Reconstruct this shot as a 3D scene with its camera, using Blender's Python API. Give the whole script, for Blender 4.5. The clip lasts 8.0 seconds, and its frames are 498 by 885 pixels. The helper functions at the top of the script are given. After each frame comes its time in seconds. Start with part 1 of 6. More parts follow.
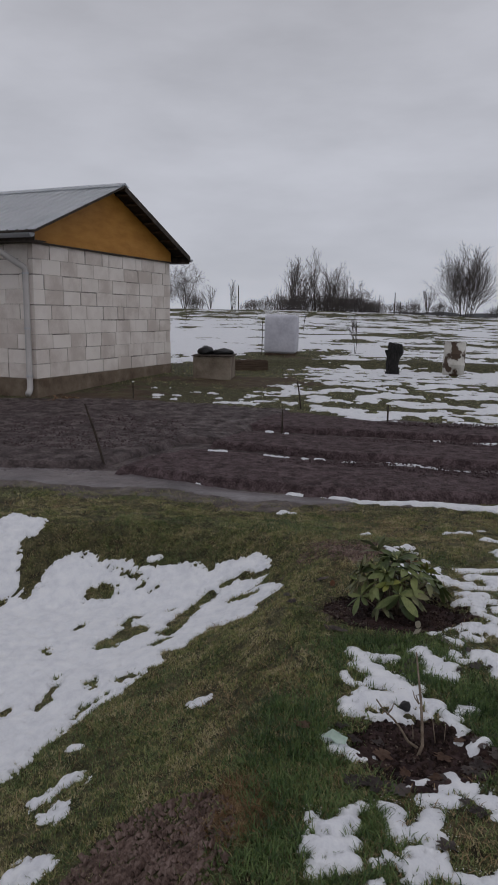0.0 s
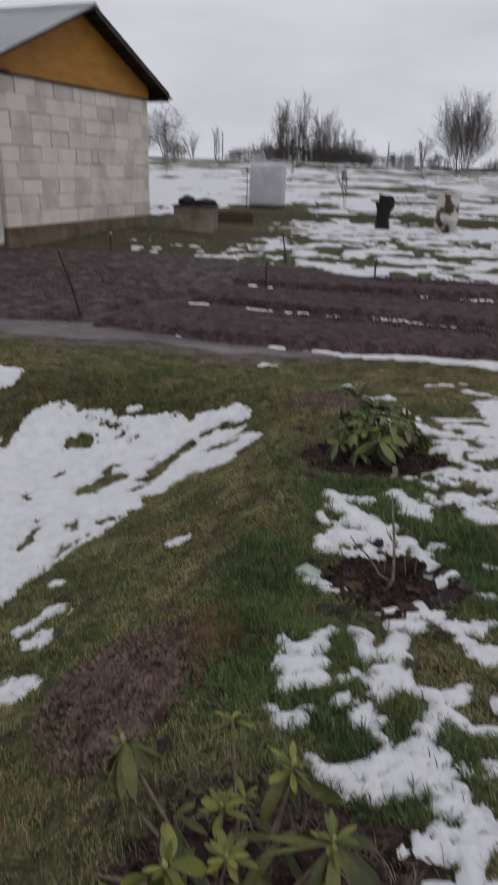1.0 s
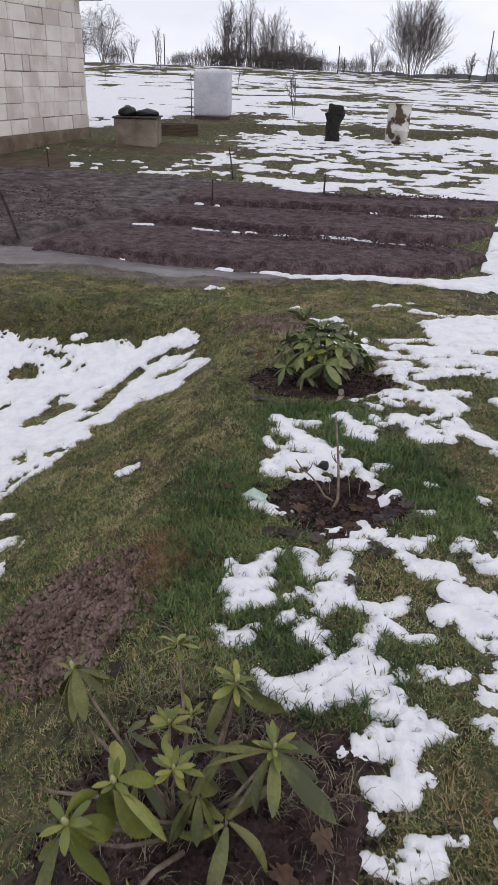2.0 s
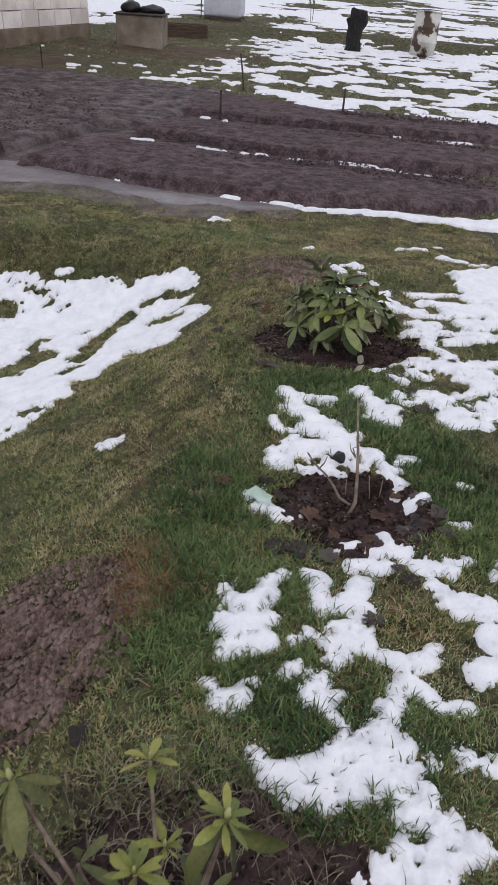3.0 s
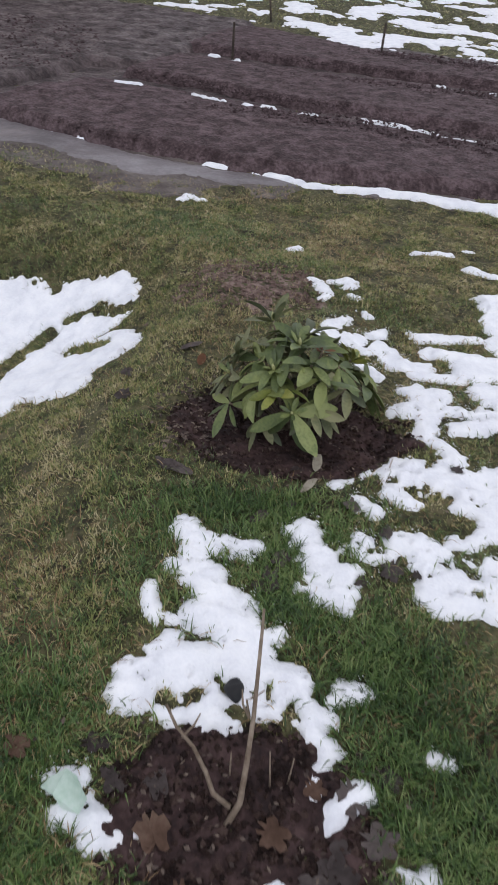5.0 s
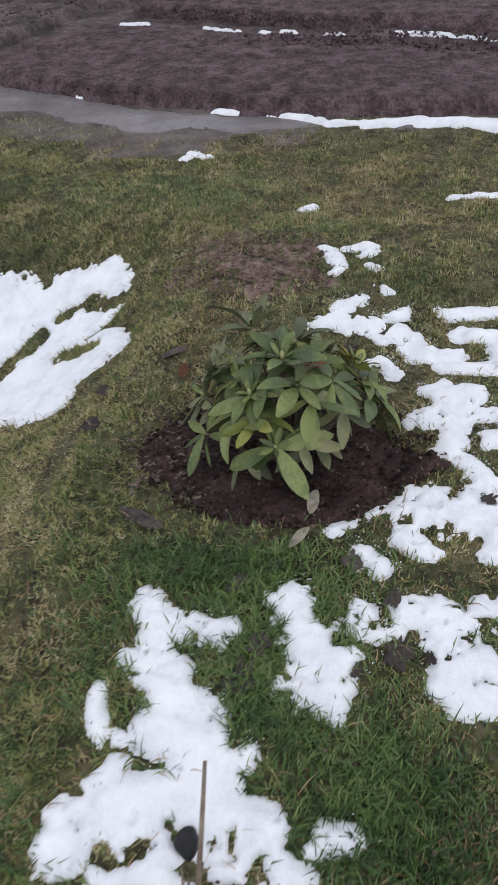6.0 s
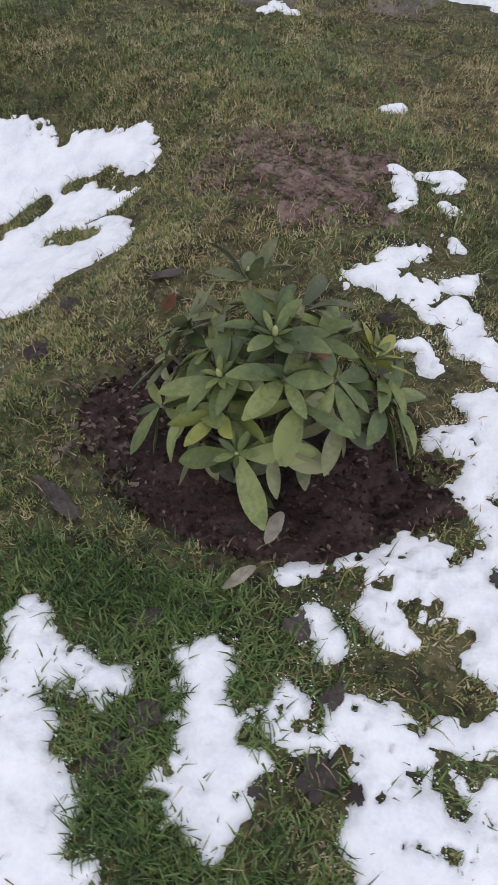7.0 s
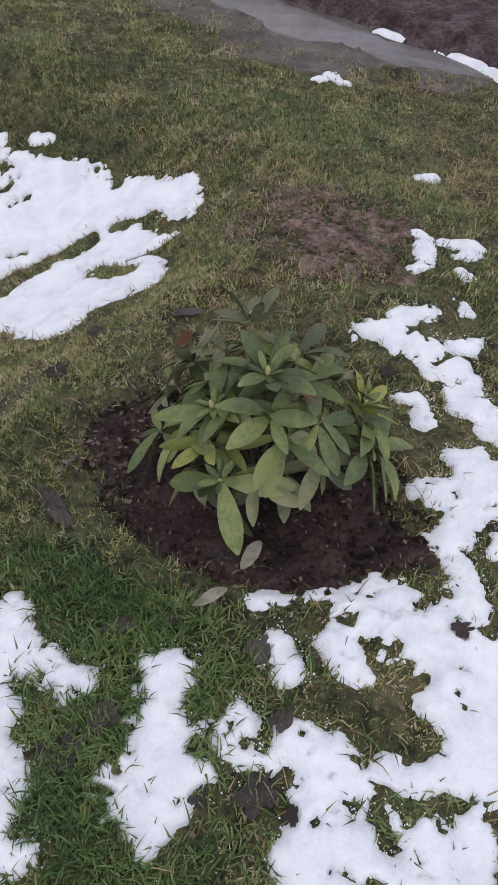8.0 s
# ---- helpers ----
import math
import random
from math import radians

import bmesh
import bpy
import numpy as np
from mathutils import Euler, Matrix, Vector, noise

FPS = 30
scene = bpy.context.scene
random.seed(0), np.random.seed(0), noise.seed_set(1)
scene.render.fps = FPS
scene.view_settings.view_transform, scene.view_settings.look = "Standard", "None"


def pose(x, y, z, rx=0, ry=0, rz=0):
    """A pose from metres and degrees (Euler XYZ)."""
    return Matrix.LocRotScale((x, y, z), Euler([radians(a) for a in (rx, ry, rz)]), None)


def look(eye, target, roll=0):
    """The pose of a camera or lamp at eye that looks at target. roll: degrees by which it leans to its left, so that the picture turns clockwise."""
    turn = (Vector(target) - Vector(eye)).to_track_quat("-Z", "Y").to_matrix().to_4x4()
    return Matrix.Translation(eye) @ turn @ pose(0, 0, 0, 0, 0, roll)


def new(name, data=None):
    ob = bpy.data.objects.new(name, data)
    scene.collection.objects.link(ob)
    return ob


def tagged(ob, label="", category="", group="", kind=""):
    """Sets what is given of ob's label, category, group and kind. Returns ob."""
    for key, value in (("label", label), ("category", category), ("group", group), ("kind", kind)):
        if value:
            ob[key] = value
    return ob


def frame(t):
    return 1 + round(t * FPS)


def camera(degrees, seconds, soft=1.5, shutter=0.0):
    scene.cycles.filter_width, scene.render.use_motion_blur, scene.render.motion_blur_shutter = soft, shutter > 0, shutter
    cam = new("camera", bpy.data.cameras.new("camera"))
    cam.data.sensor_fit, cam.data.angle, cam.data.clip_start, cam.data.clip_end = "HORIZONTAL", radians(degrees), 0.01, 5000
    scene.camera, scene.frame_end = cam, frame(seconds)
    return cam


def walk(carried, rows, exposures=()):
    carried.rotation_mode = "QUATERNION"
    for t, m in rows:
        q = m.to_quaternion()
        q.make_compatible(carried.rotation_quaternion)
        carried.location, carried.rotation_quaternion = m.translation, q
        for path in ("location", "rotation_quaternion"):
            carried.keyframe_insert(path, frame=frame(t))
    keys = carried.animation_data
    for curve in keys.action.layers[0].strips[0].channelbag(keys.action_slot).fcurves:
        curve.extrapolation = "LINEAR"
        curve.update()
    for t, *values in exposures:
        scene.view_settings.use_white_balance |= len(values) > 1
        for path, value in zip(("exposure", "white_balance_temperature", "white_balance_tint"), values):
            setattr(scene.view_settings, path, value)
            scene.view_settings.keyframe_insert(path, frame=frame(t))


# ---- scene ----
cam = camera(39.7, 8.0, soft=1.2, shutter=0.3)
PATH = [
    (0, (0.506, -0.045, 1.362), (0.439, 1.921, 1.0), 0.8),
    (0.5, (0.516, -0.037, 1.332), (0.459, 1.914, 0.894), 1.7),
    (0.8, (0.525, -0.019, 1.265), (0.462, 1.909, 0.739), 1.5),
    (1, (0.528, 0.014, 1.26), (0.518, 1.872, 0.52), 1.7),
    (1.2, (0.546, -0.014, 1.25), (0.597, 1.795, 0.399), 1.7),
    (1.5, (0.581, -0.012, 1.253), (0.743, 1.765, 0.35), 1.3),
    (1.7, (0.575, -0.04, 1.282), (0.713, 1.728, 0.359), 1.4),
    (2.8, (0.564, 0.399, 1.241), (0.664, 2.095, 0.185), 2.2),
    (3, (0.574, 0.464, 1.243), (0.702, 2.112, 0.118), 4.3),
    (3.3, (0.668, 0.556, 1.245), (0.717, 2.226, 0.146), -0.7),
    (3.5, (0.726, 0.669, 1.255), (0.719, 2.357, 0.182), 1.6),
    (4, (0.896, 0.919, 1.246), (0.818, 2.499, 0.022), -1.0),
    (4.2, (0.931, 1.033, 1.207), (0.917, 2.616, -0.015), 1.6),
    (4.5, (0.938, 1.258, 1.184), (1.009, 2.797, -0.091), 3.7),
    (4.7, (0.944, 1.36, 1.18), (1.038, 2.911, -0.079), 5.7),
    (5.8, (1.113, 1.813, 1.2), (0.909, 3.341, -0.074), -1.7),
    (6, (1.174, 1.892, 1.157), (0.988, 3.306, -0.242), -4.6),
    (6.3, (1.202, 2.049, 1.087), (0.992, 3.459, -0.316), -0.4),
    (6.5, (1.239, 2.18, 1.075), (0.967, 3.521, -0.384), 0.8),
    (6.8, (1.225, 2.269, 1.045), (1.008, 3.439, -0.563), 4.5),
    (7, (1.255, 2.316, 1.029), (0.985, 3.448, -0.597), 3.4),
    (7.5, (1.31, 2.31, 1.068), (0.973, 3.491, -0.51), 7.2),
    (8, (1.361, 2.283, 1.077), (0.941, 3.476, -0.473), 4.4),
]
walk(cam, [(t, look(eye, target, roll)) for t, eye, target, roll in PATH], exposures=[(0, -1.05, 6500, 12), (0.5, -1.0, 6520, 12), (1.0, -0.78, 6650, 12), (1.5, -0.40, 6600, 13), (3.0, -0.07, 6450, 14), (4.5, 0.0, 6380, 13), (6.0, 0.06, 6320, 10), (7.0, 0.02, 6320, 13), (8.0, -0.02, 6280, 14)])

# ---- light ----
SKY = bpy.data.worlds.new("sky")
scene.world = SKY
SKY.use_nodes = True
wn = SKY.node_tree
wn.nodes.clear()


def wnode(kind, **kw):
    n = wn.nodes.new(kind)
    for k, v in kw.items():
        n.inputs[k].default_value = v
    return n


w_out = wnode("ShaderNodeOutputWorld")
w_bg = wnode("ShaderNodeBackground", Strength=1.0)
w_sky = wn.nodes.new("ShaderNodeTexSky")
w_sky.sky_type = "NISHITA"
w_sky.sun_disc = False
w_sky.sun_elevation, w_sky.sun_rotation = radians(38), radians(200)
w_dim = wnode("ShaderNodeVectorMath")
w_dim.operation = "SCALE"
w_dim.inputs["Scale"].default_value = 0.06
w_co = wnode("ShaderNodeTexCoord")
w_sep = wnode("ShaderNodeSeparateXYZ")
w_map = wnode("ShaderNodeMapping")
w_map.inputs["Scale"].default_value = (1.0, 1.0, 3.2)
w_noise = wnode("ShaderNodeTexNoise", Scale=2.6, Detail=5.0, Roughness=0.55)
w_ramp = wn.nodes.new("ShaderNodeValToRGB")  # brightness of the cloud cover by height
els = w_ramp.color_ramp.elements
els[0].position, els[0].color = 0.0, (1.04, 1.09, 1.21, 1)
els[1].position, els[1].color = 0.85, (0.86, 0.86, 0.91, 1)
e2 = els.new(0.10)
e2.color = (1.08, 1.125, 1.24, 1)
e3 = els.new(0.40)
e3.color = (0.97, 0.995, 1.08, 1)
w_cloud = wnode("ShaderNodeMapRange")
for k, v in (("From Min", 0.3), ("From Max", 0.7), ("To Min", 0.86), ("To Max", 1.13)):
    w_cloud.inputs[k].default_value = v
w_mul = wn.nodes.new("ShaderNodeVectorMath")
w_mul.operation = "SCALE"
w_mix = wn.nodes.new("ShaderNodeMix")
w_mix.data_type = "RGBA"
w_mix.inputs["Factor"].default_value = 0.93
L = wn.links.new
L(w_co.outputs["Generated"], w_sep.inputs[0])
L(w_co.outputs["Generated"], w_map.inputs["Vector"])
L(w_map.outputs[0], w_noise.inputs["Vector"])
L(w_sep.outputs["Z"], w_ramp.inputs["Fac"])
L(w_noise.outputs["Fac"], w_cloud.inputs["Value"])
L(w_ramp.outputs["Color"], w_mul.inputs[0])
L(w_cloud.outputs[0], w_mul.inputs["Scale"])
L(w_sky.outputs["Color"], w_dim.inputs[0])
L(w_dim.outputs[0], w_mix.inputs["A"])
L(w_mul.outputs[0], w_mix.inputs["B"])
L(w_mix.outputs["Result"], w_bg.inputs["Color"])
L(w_bg.outputs[0], w_out.inputs["Surface"])

sun = new("sun", bpy.data.lights.new("sun", "SUN"))
sun.data.energy, sun.data.angle, sun.data.color = 0.5, radians(40), (1.0, 0.98, 0.95)
sun.matrix_world = look((6, -8, 14), (0, 0, 0))

# ---- materials ----


def mat(name, stops, scale=8.0, rough=0.7, bump=0.3, fine=60.0, metal=0.0, per="", spread=0.15, spec=0.3, stretch=(1, 1, 1), dist=0.01, rough2=None, grain=0.35):
    """A procedural surface: a broad noise runs through the colour stops, a fine one gives grain and relief. per: 'object' or 'island' varies pieces."""
    m = bpy.data.materials.new(name)
    m.use_nodes = True
    nt = m.node_tree
    b = nt.nodes["Principled BSDF"]
    link = nt.links.new
    geo = nt.nodes.new("ShaderNodeNewGeometry")
    mp = nt.nodes.new("ShaderNodeMapping")
    mp.inputs["Scale"].default_value = stretch
    link(geo.outputs["Position"], mp.inputs["Vector"])
    n1 = nt.nodes.new("ShaderNodeTexNoise")
    n1.inputs["Scale"].default_value, n1.inputs["Detail"].default_value, n1.inputs["Roughness"].default_value = scale, 6.0, 0.6
    n2 = nt.nodes.new("ShaderNodeTexNoise")
    n2.inputs["Scale"].default_value, n2.inputs["Detail"].default_value = fine, 4.0
    for n in (n1, n2):
        link(mp.outputs[0], n.inputs["Vector"])
    ramp = nt.nodes.new("ShaderNodeValToRGB")
    el = ramp.color_ramp.elements
    lo, hi = 0.32, 0.68
    for i, c in enumerate(stops):
        pos = lo + (hi - lo) * i / max(1, len(stops) - 1)
        e = el[i] if i < 2 else el.new(pos)
        e.position, e.color = pos, (*c, 1)
    add = nt.nodes.new("ShaderNodeMath")
    add.operation = "MULTIPLY_ADD"
    link(n2.outputs["Fac"], add.inputs[0])
    add.inputs[1].default_value = grain
    link(n1.outputs["Fac"], add.inputs[2])
    sub = nt.nodes.new("ShaderNodeMath")
    sub.operation = "SUBTRACT"
    link(add.outputs[0], sub.inputs[0])
    sub.inputs[1].default_value = grain / 2
    fac = sub.outputs[0]
    if per:
        src = nt.nodes.new("ShaderNodeObjectInfo").outputs["Random"] if per == "object" else geo.outputs["Random Per Island"]
        mr = nt.nodes.new("ShaderNodeMapRange")
        mr.inputs["To Min"].default_value, mr.inputs["To Max"].default_value = -spread, spread
        link(src, mr.inputs["Value"])
        ad = nt.nodes.new("ShaderNodeMath")
        link(fac, ad.inputs[0])
        link(mr.outputs[0], ad.inputs[1])
        fac = ad.outputs[0]
    link(fac, ramp.inputs["Fac"])
    link(ramp.outputs["Color"], b.inputs["Base Color"])
    b.inputs["Metallic"].default_value = metal
    b.inputs["Specular IOR Level"].default_value = spec
    rr = nt.nodes.new("ShaderNodeMapRange")
    rr.inputs["To Min"].default_value, rr.inputs["To Max"].default_value = rough, (rough if rough2 is None else rough2)
    rr.inputs["From Min"].default_value, rr.inputs["From Max"].default_value = 0.35, 0.65
    link(n1.outputs["Fac"], rr.inputs["Value"])
    link(rr.outputs[0], b.inputs["Roughness"])
    if bump:
        bp = nt.nodes.new("ShaderNodeBump")
        bp.inputs["Strength"].default_value, bp.inputs["Distance"].default_value = bump, dist
        link(add.outputs[0], bp.inputs["Height"])
        link(bp.outputs[0], b.inputs["Normal"])
    return m


M_EARTH = mat("lawn_earth", [(0.028, 0.024, 0.014), (0.054, 0.052, 0.026), (0.086, 0.084, 0.038), (0.130, 0.112, 0.062)], 14.0, 0.9, 1.0, 55, dist=0.02, grain=0.8)
M_GRASS = mat("grass_blades", [(0.060, 0.086, 0.028), (0.156, 0.194, 0.060), (0.258, 0.270, 0.096), (0.325, 0.280, 0.130), (0.48, 0.42, 0.25)], 5.0, 0.5, 0.0, 42, per="island", spread=0.12, spec=0.4, grain=0.9)
M_GREEN = mat("green_grass", [(0.046, 0.076, 0.024), (0.084, 0.132, 0.040), (0.138, 0.192, 0.062), (0.24, 0.27, 0.11)], 3.0, 0.5, 0.0, 40, per="island", spread=0.15, spec=0.4, grain=0.8)
M_LUSH = mat("lush_green_grass", [(0.026, 0.054, 0.014), (0.054, 0.104, 0.027), (0.096, 0.158, 0.042), (0.165, 0.220, 0.072)], 3.0, 0.5, 0.0, 30, per="island", spread=0.17, spec=0.4, grain=0.6)
M_RUST = mat("rust_brown_grass", [(0.090, 0.045, 0.020), (0.165, 0.092, 0.042), (0.26, 0.165, 0.085)], 5.0, 0.7, 0.0, 40, per="island", spread=0.2, grain=0.6)
M_STRAW = mat("straw", [(0.12, 0.075, 0.035), (0.26, 0.17, 0.085), (0.40, 0.30, 0.17)], 3.0, 0.7, 0.0, 20, per="island", spread=0.25)
M_STALK = mat("withered_stalks", [(0.060, 0.050, 0.034), (0.130, 0.112, 0.074), (0.24, 0.21, 0.145)], 6.0, 0.7, 0.0, 30, per="island", spread=0.2)
M_SOIL = mat("bed_soil", [(0.036, 0.023, 0.024), (0.080, 0.055, 0.058), (0.150, 0.108, 0.114)], 11.0, 0.85, 1.0, 60, dist=0.03, spec=0.22, grain=0.6)
M_WETSOIL = mat("wet_soil", [(0.030, 0.021, 0.021), (0.068, 0.050, 0.050), (0.125, 0.096, 0.095)], 6.0, 0.8, 1.0, 45, dist=0.03, spec=0.35, rough2=0.5, grain=0.6)
M_RINGSOIL = mat("planting_soil", [(0.016, 0.009, 0.009), (0.036, 0.020, 0.019), (0.070, 0.042, 0.040)], 9.0, 0.8, 0.9, 80, dist=0.010, spec=0.25, grain=0.6)
M_CLOD = mat("clods", [(0.014, 0.008, 0.007), (0.030, 0.017, 0.014), (0.062, 0.040, 0.034)], 9.0, 0.85, 0.6, 140, per="island", spread=0.25, spec=0.2)
M_WETMUD = mat("wet_mud", [(0.095, 0.083, 0.087), (0.160, 0.142, 0.148), (0.22, 0.198, 0.206)], 1.8, 0.5, 0.5, 50, spec=0.5, rough2=0.25, dist=0.012)
M_VERGE = mat("mud_margin", [(0.060, 0.047, 0.044), (0.105, 0.086, 0.080), (0.155, 0.132, 0.118)], 6.0, 0.8, 0.8, 60, dist=0.02, spec=0.3, rough2=0.55)
M_VERGE2 = mat("worn_earth", [(0.045, 0.030, 0.020), (0.080, 0.055, 0.036), (0.10, 0.085, 0.045)], 2.0, 0.9, 0.8, 30, dist=0.03)
M_BARE = mat("bare_soil", [(0.078, 0.050, 0.042), (0.155, 0.106, 0.090), (0.25, 0.182, 0.160)], 14.0, 0.9, 0.9, 70, dist=0.010, grain=0.7)
M_SNOW = mat("snow", [(0.70, 0.715, 0.765), (0.79, 0.805, 0.845), (0.855, 0.865, 0.89)], 14.0, 0.6, 0.5, 150, spec=0.25, dist=0.010)
M_BLOCK = mat("aerated_block", [(0.62, 0.55, 0.50), (0.77, 0.705, 0.655), (0.85, 0.79, 0.74)], 2.2, 0.9, 0.3, 120, per="object", spread=0.16, dist=0.004)
M_MORTAR = mat("mortar", [(0.09, 0.075, 0.062), (0.22, 0.19, 0.17), (0.42, 0.38, 0.35), (0.58, 0.53, 0.49)], 2.6, 0.95, 0.4, 30)
M_PLINTH = mat("concrete_plinth", [(0.115, 0.082, 0.058), (0.18, 0.138, 0.100), (0.25, 0.20, 0.155)], 3.0, 0.9, 0.4, 70)
M_BOARD = mat("ochre_board", [(0.36, 0.155, 0.022), (0.44, 0.200, 0.032), (0.50, 0.24, 0.045)], 2.0, 0.6, 0.15, 70, stretch=(1, 1, 3))
M_ROOF = mat("roof_metal", [(0.76, 0.79, 0.82), (0.83, 0.85, 0.88), (0.87, 0.89, 0.92)], 1.2, 0.38, 0.05, 40, metal=0.2, spec=0.5)
M_DARKWOOD = mat("dark_timber", [(0.024, 0.018, 0.014), (0.050, 0.038, 0.030), (0.085, 0.066, 0.052)], 6.0, 0.8, 0.4, 60)
M_GUTTER = mat("gutter_metal", [(0.42, 0.43, 0.45), (0.52, 0.53, 0.55)], 3.0, 0.4, 0.05, 40, metal=0.3, spec=0.5)
M_PIPE = mat("pipe_grey", [(0.46, 0.435, 0.42), (0.55, 0.525, 0.51)], 3.0, 0.5, 0.05, 40, metal=0.1)
M_CONC = mat("weathered_concrete", [(0.12, 0.092, 0.066), (0.22, 0.18, 0.14), (0.32, 0.275, 0.22)], 2.2, 0.9, 0.5, 60)
M_BLACK = mat("black_sheet", [(0.008, 0.008, 0.009), (0.018, 0.018, 0.020)], 8.0, 0.45, 0.3, 60)
M_CHAR = mat("charred_wood", [(0.006, 0.006, 0.006), (0.016, 0.015, 0.014), (0.030, 0.027, 0.025)], 12.0, 0.8, 0.8, 60, stretch=(3, 3, 0.8))
M_WRAP = mat("white_wrap", [(0.48, 0.48, 0.55), (0.58, 0.58, 0.645), (0.66, 0.66, 0.72)], 2.0, 0.5, 0.4, 14, spec=0.35, dist=0.03)
M_PLANK = mat("weathered_plank", [(0.045, 0.030, 0.020), (0.085, 0.058, 0.040), (0.13, 0.095, 0.068)], 5.0, 0.85, 0.5, 60, stretch=(1, 6, 6))
M_BARK = mat("bark", [(0.035, 0.028, 0.022), (0.060, 0.050, 0.041), (0.095, 0.082, 0.068)], 10.0, 0.9, 0.4, 60)
# bark of the far trees, with distance haze mixed into its colour
M_HAZEBARK = mat("hazed_bark", [(0.060, 0.050, 0.045), (0.095, 0.082, 0.075), (0.135, 0.118, 0.108)], 10.0, 0.9, 0.4, 60)
# twigs lightened towards grey: the haze is put into the colour
M_TWIG = mat("twigs", [(0.105, 0.092, 0.090), (0.145, 0.128, 0.124), (0.19, 0.168, 0.16)], 1.0, 0.9, 0.0, 10, per="island", spread=0.1)
M_STEM = mat("pale_stem", [(0.11, 0.080, 0.056), (0.18, 0.14, 0.105), (0.27, 0.22, 0.17)], 30.0, 0.8, 0.4, 200, dist=0.002)
M_LEAF = mat("evergreen_leaf", [(0.056, 0.078, 0.030), (0.090, 0.120, 0.040), (0.132, 0.164, 0.052), (0.200, 0.228, 0.078)], 9.0, 0.5, 0.2, 130, per="object", spread=0.17, spec=0.4, dist=0.002)
M_LEAFDULL = mat("dull_evergreen_leaf", [(0.070, 0.082, 0.044), (0.112, 0.124, 0.062), (0.158, 0.166, 0.082), (0.215, 0.212, 0.108)], 9.0, 0.55, 0.2, 130, per="object", spread=0.17, spec=0.35, dist=0.002)
M_LEAFOLIVE = mat("olive_leaf", [(0.050, 0.058, 0.022), (0.082, 0.092, 0.030), (0.122, 0.130, 0.040), (0.170, 0.172, 0.056)], 9.0, 0.5, 0.2, 130, per="object", spread=0.16, spec=0.35, dist=0.002)
M_LEAFY = mat("yellow_green_leaf", [(0.105, 0.130, 0.030), (0.165, 0.185, 0.040), (0.260, 0.262, 0.060)], 6.0, 0.45, 0.12, 120, per="object", spread=0.18, spec=0.4, dist=0.002)
M_BUD = mat("leaf_bud", [(0.30, 0.32, 0.13), (0.44, 0.43, 0.22)], 20.0, 0.5, 0.2, 90)
M_DRYRED = mat("withered_leaf", [(0.070, 0.028, 0.016), (0.13, 0.052, 0.028), (0.18, 0.085, 0.045)], 20.0, 0.7, 0.3, 90, per="object")
M_DEADLEAF = mat("wet_dead_leaf", [(0.060, 0.046, 0.044), (0.105, 0.084, 0.080), (0.165, 0.135, 0.128)], 14.0, 0.5, 0.4, 90, per="object", spread=0.16, dist=0.002)
M_BROWNLEAF = mat("brown_dead_leaf", [(0.10, 0.055, 0.036), (0.16, 0.095, 0.066), (0.22, 0.145, 0.105)], 14.0, 0.6, 0.4, 90, per="object", spread=0.1, dist=0.003)
M_PALELEAF = mat("pale_leaf", [(0.38, 0.34, 0.27), (0.50, 0.46, 0.37), (0.58, 0.54, 0.45)], 18.0, 0.6, 0.3, 90, dist=0.003)
M_ICE = mat("tinted_ice", [(0.55, 0.70, 0.60), (0.68, 0.80, 0.72), (0.78, 0.86, 0.82)], 20.0, 0.3, 0.3, 120, spec=0.5, dist=0.004)
# flat blue-grey in place of wood colours: haze painted in
M_WOODLAND = mat("far_woods", [(0.10, 0.105, 0.115), (0.14, 0.145, 0.155)], 0.3, 1.0, 0.0, 3)


def rusty_paint():
    """White paint that has flaked away in large rust-brown patches."""
    m = mat("flaked_paint", [(0.44, 0.42, 0.37), (0.58, 0.56, 0.51), (0.64, 0.62, 0.57)], 5.0, 0.6, 0.2, 40)
    nt = m.node_tree
    b = nt.nodes["Principled BSDF"]
    old = b.inputs["Base Color"].links[0].from_socket
    geo = nt.nodes.new("ShaderNodeNewGeometry")
    n = nt.nodes.new("ShaderNodeTexNoise")
    n.inputs["Scale"].default_value, n.inputs["Detail"].default_value = 3.4, 4.0
    r = nt.nodes.new("ShaderNodeValToRGB")
    r.color_ramp.elements[0].position, r.color_ramp.elements[1].position = 0.51, 0.55
    mix = nt.nodes.new("ShaderNodeMix")
    mix.data_type = "RGBA"
    mix.inputs["B"].default_value = (0.085, 0.055, 0.038, 1)
    nt.links.new(geo.outputs["Position"], n.inputs["Vector"])
    nt.links.new(n.outputs["Fac"], r.inputs["Fac"])
    nt.links.new(r.outputs["Color"], mix.inputs["Factor"])
    nt.links.new(old, mix.inputs["A"])
    nt.links.new(mix.outputs["Result"], b.inputs["Base Color"])
    return m


M_RUSTY = rusty_paint()

# ---- building helpers ----


def part(name, bm, material, parent=None, label="", smooth=False):
    me = bpy.data.meshes.new(name)
    bm.to_mesh(me)
    bm.free()
    me.materials.append(material)
    if smooth:
        me.shade_smooth()
    ob = new(name, me)
    ob.parent = parent
    if label:
        tagged(ob, label)
    return ob


def from_arrays(name, verts, faces, material, parent=None, smooth=True):
    me = bpy.data.meshes.new(name)
    me.from_pydata(verts.tolist() if isinstance(verts, np.ndarray) else verts, [], faces.tolist() if isinstance(faces, np.ndarray) else faces)
    me.materials.append(material)
    if smooth:
        me.shade_smooth()
    ob = new(name, me)
    ob.parent = parent
    return ob


